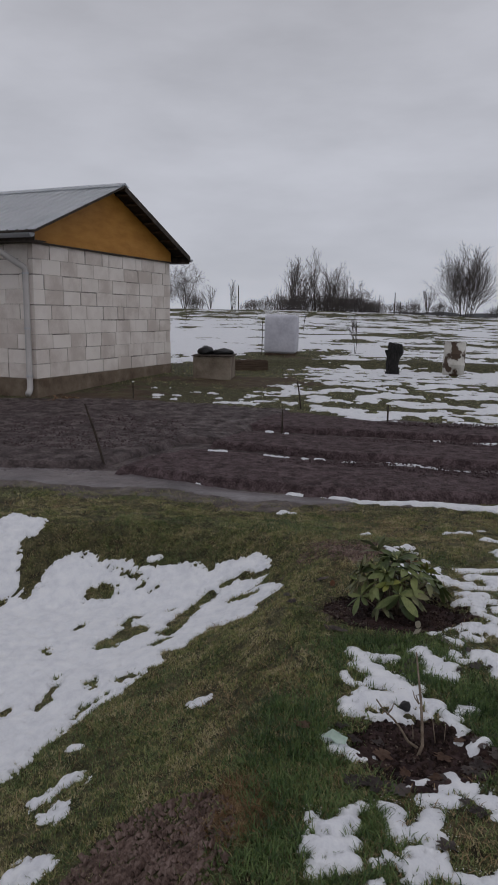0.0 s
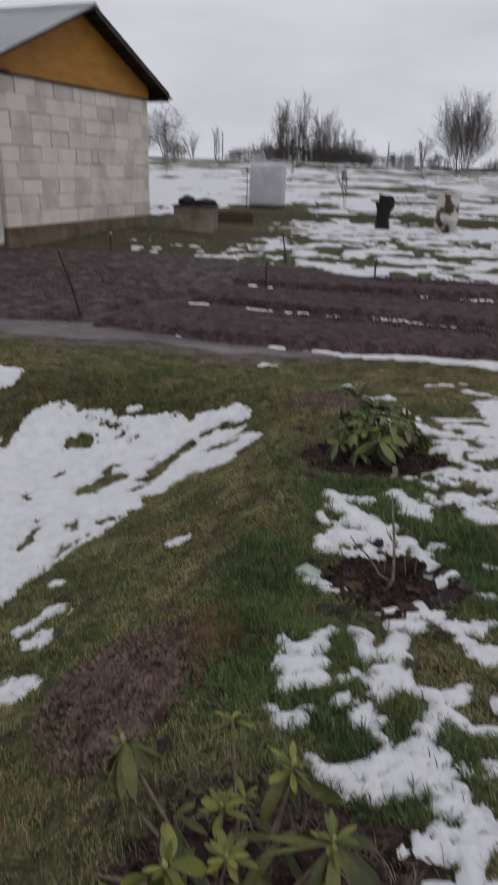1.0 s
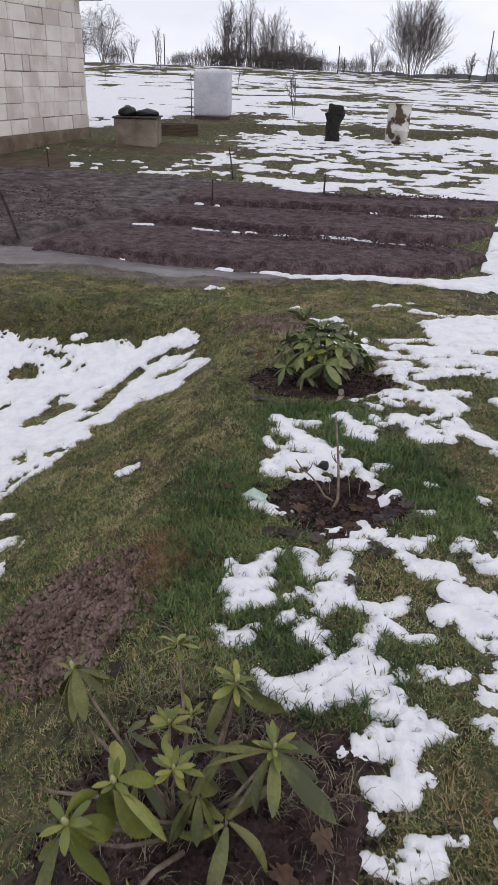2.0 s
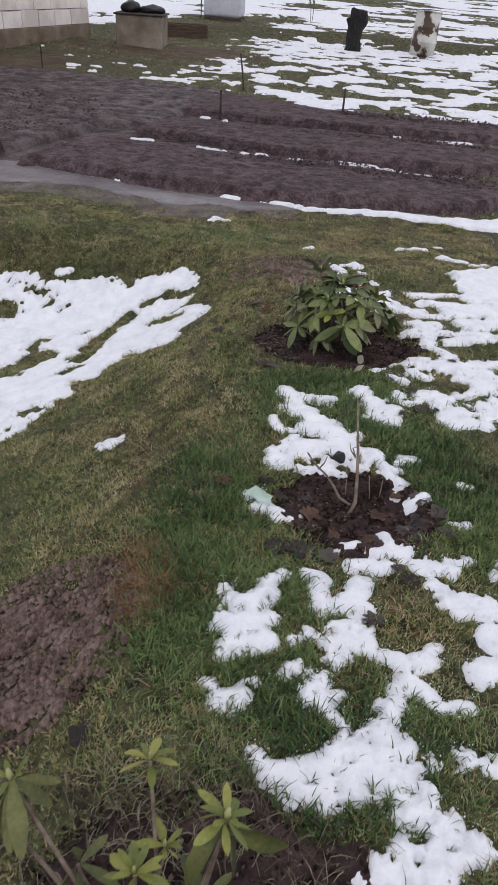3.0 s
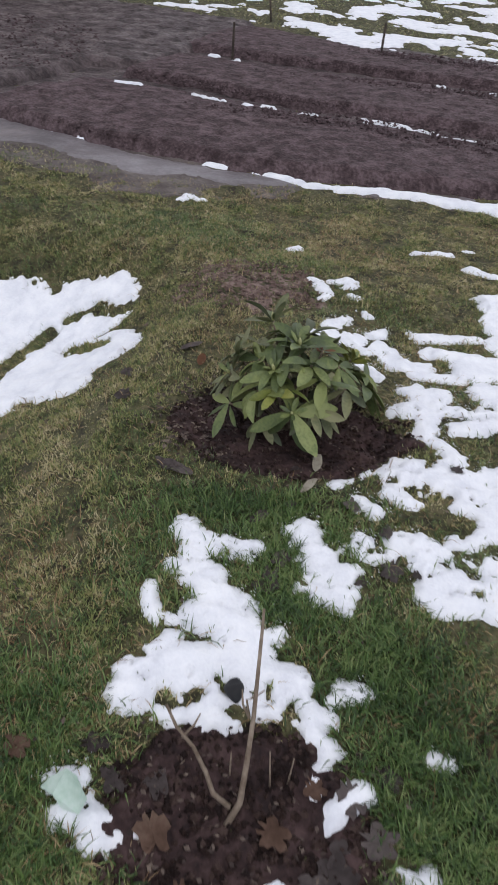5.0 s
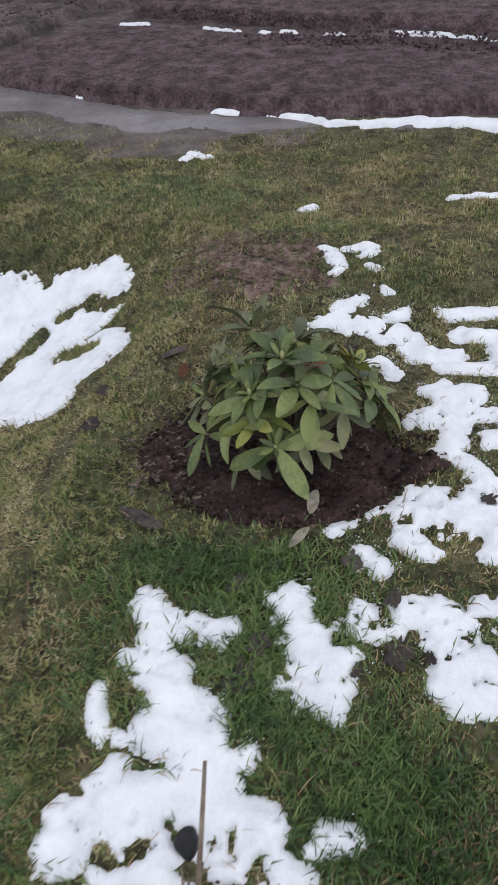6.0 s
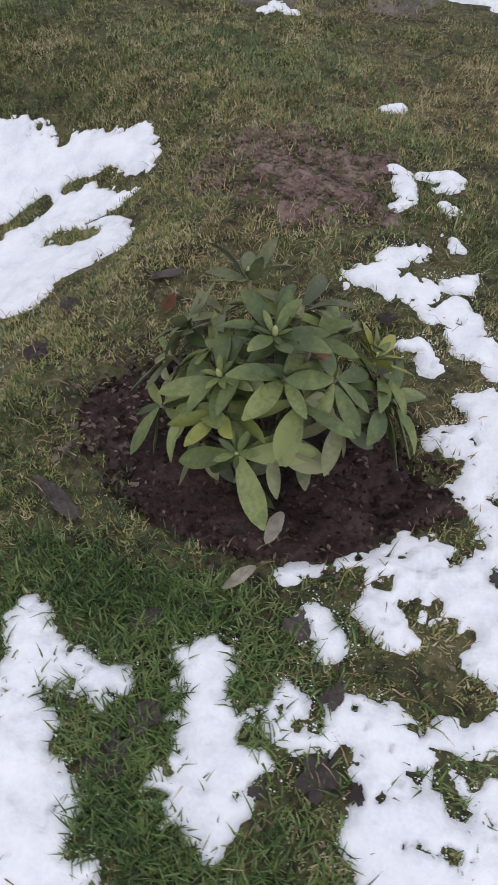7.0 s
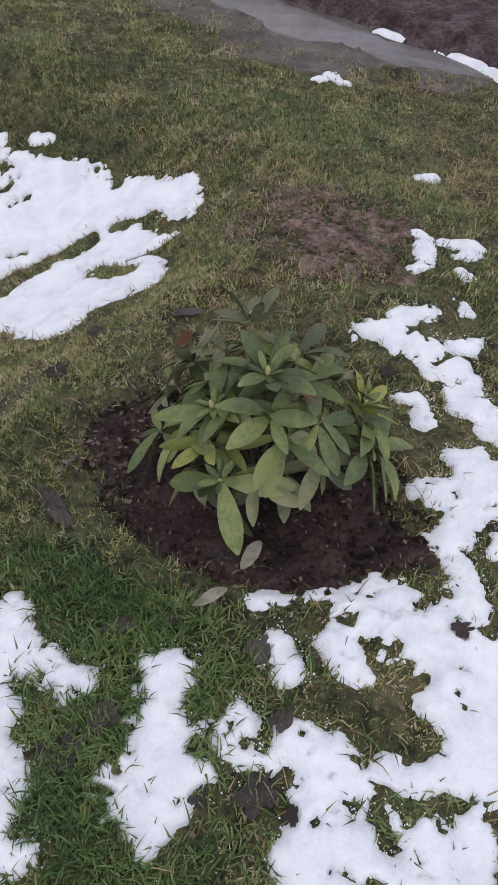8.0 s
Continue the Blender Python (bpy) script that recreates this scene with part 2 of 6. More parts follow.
def empty(name, m, label, category, group=""):
    ob = new(name)
    ob.matrix_world = m
    ob.empty_display_size = 0.1
    return tagged(ob, label, category, group)


def box(bm, x0, x1, y0, y1, z0, z1, bevel=0.0, segments=1):
    r = bmesh.ops.create_cube(bm, size=1.0)
    vs = r["verts"]
    for v in vs:
        v.co = Vector((x0 + (v.co.x + 0.5) * (x1 - x0), y0 + (v.co.y + 0.5) * (y1 - y0), z0 + (v.co.z + 0.5) * (z1 - z0)))
    if bevel:
        es = list({e for v in vs for e in v.link_edges})
        bmesh.ops.bevel(bm, geom=es, offset=bevel, segments=segments, affect="EDGES", profile=0.5)
    return bm


def tube(bm, pts, radii, n=6, cap=True):
    """A tapered tube along points."""
    rings = []
    pts = [Vector(p) for p in pts]
    side = Vector((0.31, 0.87, 0.12)).normalized()
    for i, p in enumerate(pts):
        d = (pts[min(i + 1, len(pts) - 1)] - pts[max(i - 1, 0)]).normalized()
        a = d.cross(side)
        if a.length < 1e-3:
            a = d.cross(Vector((1, 0, 0)))
        a.normalize()
        b = d.cross(a)
        rings.append([bm.verts.new(p + (a * math.cos(2 * math.pi * k / n) + b * math.sin(2 * math.pi * k / n)) * radii[i]) for k in range(n)])
    for r0, r1 in zip(rings, rings[1:]):
        for k in range(n):
            bm.faces.new((r0[k], r0[(k + 1) % n], r1[(k + 1) % n], r1[k]))
    if cap and n > 2:
        bm.faces.new(rings[0][::-1])
        bm.faces.new(rings[-1])
    return bm


# ---- terrain ----


def sst(a, b, v):
    t = np.clip((v - a) / (b - a), 0, 1)
    return t * t * (3 - 2 * t)


def lattice(ix, iy, seed):
    h = (ix.astype(np.int64) * 374761393 + iy.astype(np.int64) * 668265263 + seed * 982451653) & 0xFFFFFFFF
    h = ((h ^ (h >> 13)) * 1274126177) & 0xFFFFFFFF
    return ((h ^ (h >> 16)) & 0xFFFF) / 65535.0


def vnoise(x, y, seed=0):
    ix, iy = np.floor(x), np.floor(y)
    fx, fy = x - ix, y - iy
    fx, fy = fx * fx * (3 - 2 * fx), fy * fy * (3 - 2 * fy)
    a, b = lattice(ix, iy, seed), lattice(ix + 1, iy, seed)
    c, d = lattice(ix, iy + 1, seed), lattice(ix + 1, iy + 1, seed)
    return (a * (1 - fx) + b * fx) * (1 - fy) + (c * (1 - fx) + d * fx) * fy


def fbm(x, y, seed=0, octaves=4):
    s, amp, tot = 0.0, 1.0, 0.0
    for o in range(octaves):
        s = s + amp * vnoise(x * 2 ** o + 17.3 * o, y * 2 ** o - 9.1 * o, seed + o)
        tot += amp
        amp *= 0.5
    return s / tot


def land(x, y):
    """The broad shape of the ground: a terrace, a hollow beside it, and a field that rises to a crest."""
    base = -0.12 * sst(3.6, 5.2, y) + 0.17 * sst(9.5, 16, y)
    far = np.clip(y - 16, 0, 44)
    base = base + 0.042 * far * (1 - np.exp(-far / 12)) - 0.015 * np.clip(y - 60, 0, 60)
    base = base - 0.025 * np.clip(x - 4, 0, 30) * sst(16, 60, y)
    rim = 0.45 + 0.20 * sst(1.6, 2.8, y) + 0.20 * sst(2.9, 3.8, y) - 0.12 * sst(3.9, 4.6, y)
    head = 4.70 - 0.25 * np.clip(x - 0.1, 0, 1)
    into = np.clip(rim - x, 0, 9)
    into = into * into / (into + 0.12)
    return base - 0.48 * (1 - np.exp(-into / 0.5)) * sst(0, 0.85, head - y)


def dish(x, y):
    """The shallow planting dishes."""
    d = 0.0
    for cx, cy, rx, ry, deep in ((1.13, 3.04, 0.34, 0.24, 0.035), (0.99, 1.97, 0.24, 0.20, 0.025), (0.54, 0.82, 0.28, 0.22, 0.02)):
        q = ((x - cx) / rx) ** 2 + ((y - cy) / ry) ** 2
        d = d + deep * np.clip(1.1 - q, 0, 1)
    return d


def ground_z(x, y):
    x, y = np.asarray(x, float), np.asarray(y, float)
    bumps = 0.03 * (fbm(x * 2.2, y * 2.2, 5, 3) - 0.5) + 0.016 * (fbm(x * 9, y * 9, 8, 2) - 0.5) * (1 - sst(5.5, 6.1, y) * sst(11.6, 10.9, y))
    bumps = bumps + 0.014 * (fbm(x * 23, y * 23, 9, 2) - 0.5) * sst(5.5, 5.1, y)
    berm = 0.20 * np.exp(-((y - 18.2 - 0.35 * np.sin(x * 0.7)) / 0.55) ** 2) * sst(-1.2, 0.2, x)
    wide = 0.10 * (fbm(x * 0.5, y * 0.5, 21, 3) - 0.5) * sst(10, 18, y)
    return land(x, y) + bumps - dish(x, y) + berm + wide


def spaced(lo, hi, a, b, fine, grow):
    """Coordinates from lo to hi, evenly fine from a to b and wider outside."""
    mid = list(np.arange(a, b, fine))
    left, s, v = [], fine, a
    while v > lo:
        s *= grow
        v -= s
        left.append(v)
    right, s, v = [], fine, mid[-1]
    while v < hi:
        s *= grow
        v += s
        right.append(v)
    return np.array(left[::-1] + mid + right)


def sheet(xs, ys, zf, keep=None):
    X, Y = np.meshgrid(xs, ys)
    Z = zf(X, Y)
    n, m = X.shape
    idx = np.arange(n * m).reshape(n, m)
    F = np.stack([idx[:-1, :-1], idx[:-1, 1:], idx[1:, 1:], idx[1:, :-1]], -1).reshape(-1, 4)
    V = np.stack([X, Y, Z], -1).reshape(-1, 3)
    if keep is not None:
        k = keep.reshape(-1)
        F = F[k[F].any(1)]
        used, inv = np.unique(F, return_inverse=True)
        V, F = V[used], inv.reshape(-1, 4)
    return V, F


V, F = sheet(spaced(-400, 400, -1.6, 2.6, 0.021, 1.06), spaced(-60, 700, 0.6, 5.7, 0.021, 1.03), ground_z)
tagged(from_arrays("ground", V, F, M_EARTH), "wet winter lawn and field rising to a low crest", "ground", kind="structure")

# ---- snow: each patch is a handful of broad strokes (from x, y to x, y, half width) ----
BUSH = [(0.854, 2.628, 0.882, 2.603, 0.012), (0.883, 2.578, 0.914, 2.576, 0.012), (0.934, 2.561, 0.969, 2.559, 0.009), (0.976, 2.548, 1.012, 2.559, 0.013), (1.277, 2.733, 1.307, 2.701, 0.015), (1.218, 2.797, 1.282, 2.877, 0.006), (1.251, 2.833, 1.373, 2.887, 0.014), (1.282, 2.877, 1.336, 2.879, 0.012), (1.342, 2.856, 1.448, 2.903, 0.028), (1.373, 2.935, 1.396, 2.917, 0.01), (1.405, 2.84, 1.501, 2.882, 0.022), (1.354, 2.786, 1.392, 2.753, 0.02), (1.452, 2.81, 1.498, 2.849, 0.023), (1.411, 2.752, 1.424, 2.739, 0.007), (1.379, 3.037, 1.407, 3.027, 0.018), (1.421, 3.032, 1.5, 3.041, 0.011), (1.443, 3.002, 1.481, 3.033, 0.008), (1.496, 3.057, 1.518, 3.158, 0.026), (1.517, 3.007, 1.56, 2.932, 0.017)]
BUSH2 = [(1.493, 2.924, 1.546, 2.962, 0.014), (1.481, 3.129, 1.546, 3.184, 0.017), (1.414, 3.144, 1.473, 3.167, 0.014), (1.494, 3.233, 1.552, 3.23, 0.034), (1.457, 3.248, 1.509, 3.282, 0.011), (1.19, 3.532, 1.245, 3.582, 0.021), (1.249, 3.618, 1.306, 3.667, 0.019), (1.254, 3.545, 1.334, 3.543, 0.033), (1.33, 3.501, 1.365, 3.462, 0.01), (1.35, 3.364, 1.379, 3.317, 0.017), (1.315, 3.357, 1.339, 3.359, 0.004), (1.394, 3.577, 1.424, 3.594, 0.019), (1.402, 3.481, 1.438, 3.483, 0.025), (1.425, 3.418, 1.489, 3.406, 0.018), (1.479, 3.392, 1.533, 3.38, 0.015), (1.199, 4.006, 1.223, 3.988, 0.011), (1.229, 3.959, 1.253, 3.875, 0.017), (1.228, 3.823, 1.265, 3.853, 0.007), (1.284, 3.992, 1.357, 4.02, 0.015)]
STRIP = [(1.322, 3.949, 1.356, 3.98, 0.01), (1.343, 3.876, 1.376, 3.852, 0.005), (1.375, 3.741, 1.396, 3.707, 0.007), (1.136, 4.389, 1.152, 4.401, 0.022), (0.594, 5.074, 0.672, 5.046, 0.015), (0.569, 5.008, 0.613, 5.088, 0.009), (-0.289, 4.299, -0.227, 4.315, 0.009), (1.537, 2.796, 1.543, 2.726, 0.027), (1.586, 2.735, 1.624, 2.718, 0.043), (1.547, 2.667, 1.623, 2.667, 0.032), (1.491, 2.62, 1.547, 2.631, 0.017), (1.497, 2.663, 1.52, 2.656, 0.004), (1.351, 2.602, 1.421, 2.599, 0.021), (1.387, 2.561, 1.457, 2.59, 0.024), (1.414, 2.62, 1.453, 2.604, 0.013), (1.411, 2.541, 1.453, 2.55, 0.021), (1.42, 2.501, 1.449, 2.512, 0.02)]
RECT = [(1.101, 2.628, 1.148, 2.65, 0.005), (1.129, 2.624, 1.155, 2.571, 0.027), (1.156, 2.55, 1.19, 2.534, 0.033), (1.188, 2.55, 1.237, 2.558, 0.005), (1.158, 2.51, 1.22, 2.499, 0.03), (1.201, 2.484, 1.241, 2.501, 0.012), (1.115, 2.45, 1.147, 2.447, 0.01), (1.167, 2.441, 1.212, 2.444, 0.027), (1.194, 2.415, 1.207, 2.424, 0.009), (1.212, 2.395, 1.222, 2.395, 0.004), (1.251, 2.584, 1.267, 2.614, 0.006), (1.264, 2.574, 1.277, 2.599, 0.012), (1.281, 2.557, 1.339, 2.565, 0.011), (1.318, 2.542, 1.33, 2.565, 0.008)]
FOOT = [(0.852, 2.62, 0.882, 2.6, 0.011), (0.873, 2.571, 0.905, 2.571, 0.019), (0.869, 2.534, 0.9, 2.51, 0.016), (0.893, 2.491, 0.929, 2.47, 0.027), (0.917, 2.565, 0.961, 2.566, 0.007), (0.958, 2.553, 0.992, 2.555, 0.01), (1.002, 2.553, 1.017, 2.558, 0.005), (0.925, 2.431, 0.958, 2.412, 0.031), (0.981, 2.398, 1.012, 2.4, 0.013), (0.963, 2.371, 0.993, 2.36, 0.03), (0.983, 2.318, 1.008, 2.313, 0.031), (1.058, 2.319, 1.076, 2.33, 0.005), (1.472, 2.483, 1.514, 2.501, 0.013), (1.415, 2.473, 1.467, 2.515, 0.031), (1.435, 2.446, 1.491, 2.456, 0.027), (1.543, 2.497, 1.564, 2.516, 0.013), (1.553, 2.474, 1.575, 2.474, 0.014), (1.552, 2.568, 1.57, 2.545, 0.015)]
SHRUB = [(0.841, 2.599, 0.865, 2.558, 0.013), (0.842, 2.488, 0.87, 2.473, 0.012), (0.873, 2.546, 1.001, 2.543, 0.009), (0.87, 2.47, 0.947, 2.416, 0.02), (0.799, 2.429, 0.818, 2.358, 0.007), (0.833, 2.34, 0.858, 2.343, 0.006), (0.909, 2.357, 1, 2.345, 0.031), (0.96, 2.395, 0.987, 2.383, 0.021), (0.838, 2.265, 0.861, 2.298, 0.012), (0.781, 2.223, 0.829, 2.232, 0.011), (0.788, 2.179, 0.869, 2.179, 0.027), (0.865, 2.236, 1.012, 2.248, 0.041), (0.893, 2.167, 0.988, 2.176, 0.034), (0.953, 2.138, 1, 2.146, 0.009), (1.037, 2.28, 1.064, 2.313, 0.01), (1.049, 2.234, 1.11, 2.225, 0.027), (1.047, 2.177, 1.096, 2.194, 0.016), (1.121, 2.196, 1.141, 2.14, 0.016), (1.125, 2.168, 1.167, 2.158, 0.016)]
SHRUB2 = [(1.14, 2.127, 1.173, 2.102, 0.012), (1.154, 2.079, 1.134, 2.032, 0.01), (1.196, 2.217, 1.234, 2.219, 0.014), (1.182, 2.199, 1.234, 2.216, 0.009), (1.175, 2.004, 1.221, 2.028, 0.015), (1.163, 1.98, 1.186, 1.997, 0.007), (0.709, 2.01, 0.746, 2.024, 0.01), (0.733, 1.975, 0.789, 1.948, 0.022), (0.791, 1.93, 0.842, 1.942, 0.013), (0.95, 1.818, 0.989, 1.835, 0.008), (0.946, 1.808, 0.97, 1.824, 0.007), (1.355, 2.1, 1.39, 2.097, 0.004), (1.282, 1.902, 1.315, 1.908, 0.005), (1.343, 1.72, 1.379, 1.716, 0.011)]
MID = [(0.734, 1.672, 0.779, 1.706, 0.013), (0.636, 1.655, 0.643, 1.637, 0.007), (0.662, 1.591, 0.732, 1.633, 0.032), (0.635, 1.538, 0.7, 1.542, 0.031), (0.647, 1.476, 0.724, 1.494, 0.023), (0.628, 1.454, 0.647, 1.461, 0.01), (0.674, 1.523, 0.741, 1.563, 0.015), (0.844, 1.71, 0.885, 1.691, 0.01), (0.867, 1.662, 0.864, 1.586, 0.014), (0.782, 1.498, 0.823, 1.519, 0.009), (0.762, 1.407, 0.788, 1.42, 0.006), (0.598, 1.383, 0.611, 1.336, 0.008), (0.622, 1.349, 0.669, 1.357, 0.011), (0.634, 1.323, 0.657, 1.329, 0.007), (0.67, 1.378, 0.694, 1.382, 0.004), (1.075, 1.876, 1.081, 1.835, 0.013), (1.027, 1.797, 1.101, 1.794, 0.022), (0.963, 1.737, 1.057, 1.733, 0.019), (1.102, 1.737, 1.207, 1.736, 0.022)]
MID2 = [(1.215, 1.759, 1.278, 1.77, 0.009), (0.974, 1.674, 0.936, 1.618, 0.018), (0.907, 1.601, 0.971, 1.581, 0.019), (0.897, 1.531, 0.949, 1.53, 0.023), (0.878, 1.485, 0.954, 1.482, 0.015), (0.873, 1.448, 0.899, 1.455, 0.008), (1.16, 1.676, 1.178, 1.638, 0.012), (1.173, 1.618, 1.268, 1.604, 0.019), (1.189, 1.576, 1.288, 1.58, 0.009), (0.974, 1.452, 1.022, 1.441, 0.008), (1.03, 1.42, 1.087, 1.444, 0.015), (1.099, 1.467, 1.116, 1.483, 0.006), (1.024, 1.391, 1.063, 1.349, 0.018), (1.069, 1.329, 1.14, 1.323, 0.005), (0.993, 1.367, 0.994, 1.318, 0.009), (0.971, 1.319, 0.947, 1.257, 0.019), (0.917, 1.272, 0.967, 1.244, 0.019), (0.843, 1.315, 0.883, 1.274, 0.009), (0.8, 1.353, 0.841, 1.395, 0.012)]
NEAR = [(0.822, 1.339, 0.872, 1.355, 0.01), (0.858, 1.259, 0.904, 1.264, 0.005), (0.687, 1.218, 0.697, 1.202, 0.007), (0.718, 1.18, 0.849, 1.2, 0.017), (0.758, 1.149, 0.843, 1.156, 0.021), (0.852, 1.223, 0.984, 1.22, 0.022), (0.865, 1.165, 0.952, 1.174, 0.032), (0.818, 1.126, 0.88, 1.132, 0.011), (0.952, 1.174, 1.023, 1.197, 0.011), (0.954, 1.131, 1.009, 1.142, 0.009), (0.958, 1.101, 0.991, 1.111, 0.011), (0.992, 1.073, 1.037, 1.083, 0.01), (0.944, 1.036, 1.026, 1.045, 0.022), (1.02, 1.026, 1.087, 1.045, 0.014), (0.896, 0.999, 0.995, 1.004, 0.022), (0.857, 0.991, 0.915, 0.999, 0.008), (1.296, 1.912, 1.321, 1.913, 0.003)]
NEAR2 = [(0.976, 0.978, 0.974, 0.923, 0.017), (0.912, 0.914, 0.966, 0.896, 0.025), (0.974, 0.923, 1.022, 0.926, 0.008), (0.916, 0.882, 0.961, 0.878, 0.011), (0.88, 0.848, 0.887, 0.829, 0.009), (0.958, 0.786, 0.99, 0.783, 0.013), (1.015, 0.794, 1.05, 0.798, 0.005), (0.857, 0.764, 0.915, 0.746, 0.009), (0.912, 0.736, 0.977, 0.742, 0.01), (0.931, 0.766, 0.989, 0.761, 0.009)]
EAST = [(1.258, 1.501, 1.336, 1.445, 0.036), (1.195, 1.406, 1.273, 1.403, 0.028), (1.258, 1.36, 1.347, 1.352, 0.027), (1.266, 1.296, 1.306, 1.285, 0.014), (1.397, 1.605, 1.476, 1.629, 0.023), (1.379, 1.651, 1.412, 1.646, 0.009), (1.09, 1.205, 1.187, 1.198, 0.007), (1.287, 1.235, 1.338, 1.253, 0.012), (1.252, 1.182, 1.309, 1.181, 0.017), (1.221, 1.135, 1.269, 1.116, 0.011), (1.184, 1.07, 1.231, 1.053, 0.009), (1.205, 1.022, 1.237, 1.006, 0.012), (1.512, 1.785, 1.513, 1.753, 0.009), (1.137, 0.821, 1.159, 0.82, 0.005), (1.414, 1.439, 1.398, 1.392, 0.022), (1.361, 1.755, 1.393, 1.741, 0.007), (1.501, 1.992, 1.524, 1.972, 0.007)]
RIGHT = [(1.554, 3.597, 1.748, 3.609, 0.022), (1.856, 3.694, 1.973, 3.702, 0.046), (1.577, 3.489, 1.738, 3.476, 0.022), (1.704, 3.414, 1.89, 3.421, 0.066), (1.727, 3.264, 1.847, 3.269, 0.058), (1.513, 3.355, 1.668, 3.347, 0.021), (1.416, 3.517, 1.448, 3.452, 0.021), (1.439, 3.389, 1.563, 3.41, 0.016), (1.491, 3.235, 1.569, 3.244, 0.028), (1.456, 3.132, 1.626, 3.16, 0.017), (1.591, 3.08, 1.764, 3.121, 0.024), (1.51, 2.859, 1.589, 2.842, 0.03), (1.559, 2.784, 1.662, 2.8, 0.04)]
RIGHT2 = [(1.649, 2.878, 1.742, 2.892, 0.036), (1.535, 2.682, 1.654, 2.711, 0.025), (1.665, 2.75, 1.692, 2.723, 0.016), (1.487, 2.456, 1.55, 2.43, 0.013), (1.583, 2.558, 1.592, 2.48, 0.01), (1.624, 2.603, 1.639, 2.544, 0.016), (1.688, 4.472, 1.851, 4.477, 0.012), (1.935, 4.541, 1.962, 4.539, 0.006), (1.89, 4.295, 2.048, 4.209, 0.017), (2.038, 4.173, 2.119, 4.186, 0.012), (1.952, 3.884, 2.02, 3.864, 0.012)]
RIGHT3 = [(2.128, 3.834, 2.409, 3.825, 0.039), (1.834, 3.347, 2.236, 3.41, 0.033), (2.404, 4.177, 2.577, 4.214, 0.021), (1.839, 2.785, 1.925, 2.659, 0.025), (1.606, 2.484, 1.757, 2.376, 0.032), (1.674, 2.34, 1.761, 2.261, 0.017), (1.448, 2.609, 1.581, 2.559, 0.015), (1.662, 3.177, 1.882, 3.135, 0.027), (2.0, 3.8, 2.45, 4.02, 0.2), (1.95, 3.3, 2.12, 3.28, 0.1), (1.95, 3.57, 2.31, 3.59, 0.14), (2.0, 3.15, 2.3, 3.12, 0.1), (2.0, 2.82, 2.2, 2.8, 0.07)]
SLOPE = [(-1.34, 4.41, -1.27, 4.53, 0.108), (-1.08, 3.72, -0.75, 4.08, 0.260), (-0.92, 3.30, -0.43, 3.96, 0.260), (-0.72, 2.80, -0.21, 3.57, 0.260), (-0.54, 2.74, 0.04, 3.63, 0.224), (-0.34, 3.89, 0.34, 4.01, 0.169), (-0.03, 3.42, 0.42, 3.68, 0.138), (-0.51, 4.17, -0.03, 4.18, 0.064), (-0.88, 4.18, -0.69, 4.15, 0.053), (-0.58, 2.46, -0.41, 2.82, 0.130), (-0.53, 2.34, -0.50, 2.43, 0.054), (0.19, 4.17, 0.37, 4.12, 0.036)]
SLOPEDOT = [(0.21, 2.57, 0.24, 2.57, 0.022), (-0.22, 2.24, -0.19, 2.24, 0.037), (-0.32, 2.11, -0.26, 2.19, 0.013), (-0.25, 2.04, -0.25, 2.04, 0.029), (-0.22, 2.10, -0.20, 2.03, 0.022), (-0.28, 2.47, -0.26, 2.47, 0.016), (-0.25, 1.77, -0.19, 1.78, 0.047), (-1.32, 4.56, -1.21, 4.12, 0.086), (-1.29, 4.60, -1.20, 4.57, 0.116), (-0.89, 4.16, -0.85, 4.27, 0.048), (-0.62, 4.26, -0.42, 4.27, 0.018), (-1.01, 4.12, -0.91, 4.14, 0.044)]
HOLES = [(-0.62, 4.08, -0.53, 4.08, 0.066), (-0.38, 3.45, -0.25, 3.61, 0.091), (-0.32, 3.71, -0.32, 3.79, 0.047), (-0.06, 3.51, 0.02, 3.73, 0.066), (0.02, 3.73, 0.14, 3.95, 0.048), (-0.11, 3.34, -0.03, 3.42, 0.027), (0.01, 3.18, 0.15, 3.23, 0.057), (0.15, 3.23, 0.23, 3.27, 0.039), (0.24, 4.01, 0.34, 4.03, 0.035), (0.34, 4.01, 0.48, 3.97, 0.044), (0.32, 3.75, 0.40, 3.75, 0.052), (-1.05, 4.06, -1.00, 4.27, 0.048)]
HOLES2 = [(-0.70, 3.35, -0.71, 3.42, 0.015), (-0.54, 2.81, -0.53, 3.01, 0.027), (-0.53, 3.01, -0.54, 3.09, 0.016), (-0.69, 2.76, -0.70, 2.78, 0.038), (-0.34, 2.69, -0.30, 2.79, 0.016), (-0.30, 2.79, -0.24, 2.87, 0.009), (-0.20, 2.99, -0.16, 3.02, 0.031), (-0.61, 3.67, -0.59, 3.70, 0.034), (-0.33, 4.11, -0.30, 4.14, 0.021), (-0.06, 3.85, -0.09, 3.82, 0.024), (-0.32, 2.94, -0.34, 3.00, 0.012), (-0.43, 4.21, -0.35, 4.18, 0.026)]
SLOPE2 = [(-0.25, 3.97, 0.02, 4.14, 0.099), (0.09, 4.13, 0.41, 4.16, 0.031), (0.18, 3.58, 0.25, 3.85, 0.096), (0.15, 3.48, 0.36, 3.44, 0.073), (0.30, 3.78, 0.53, 3.66, 0.043)]
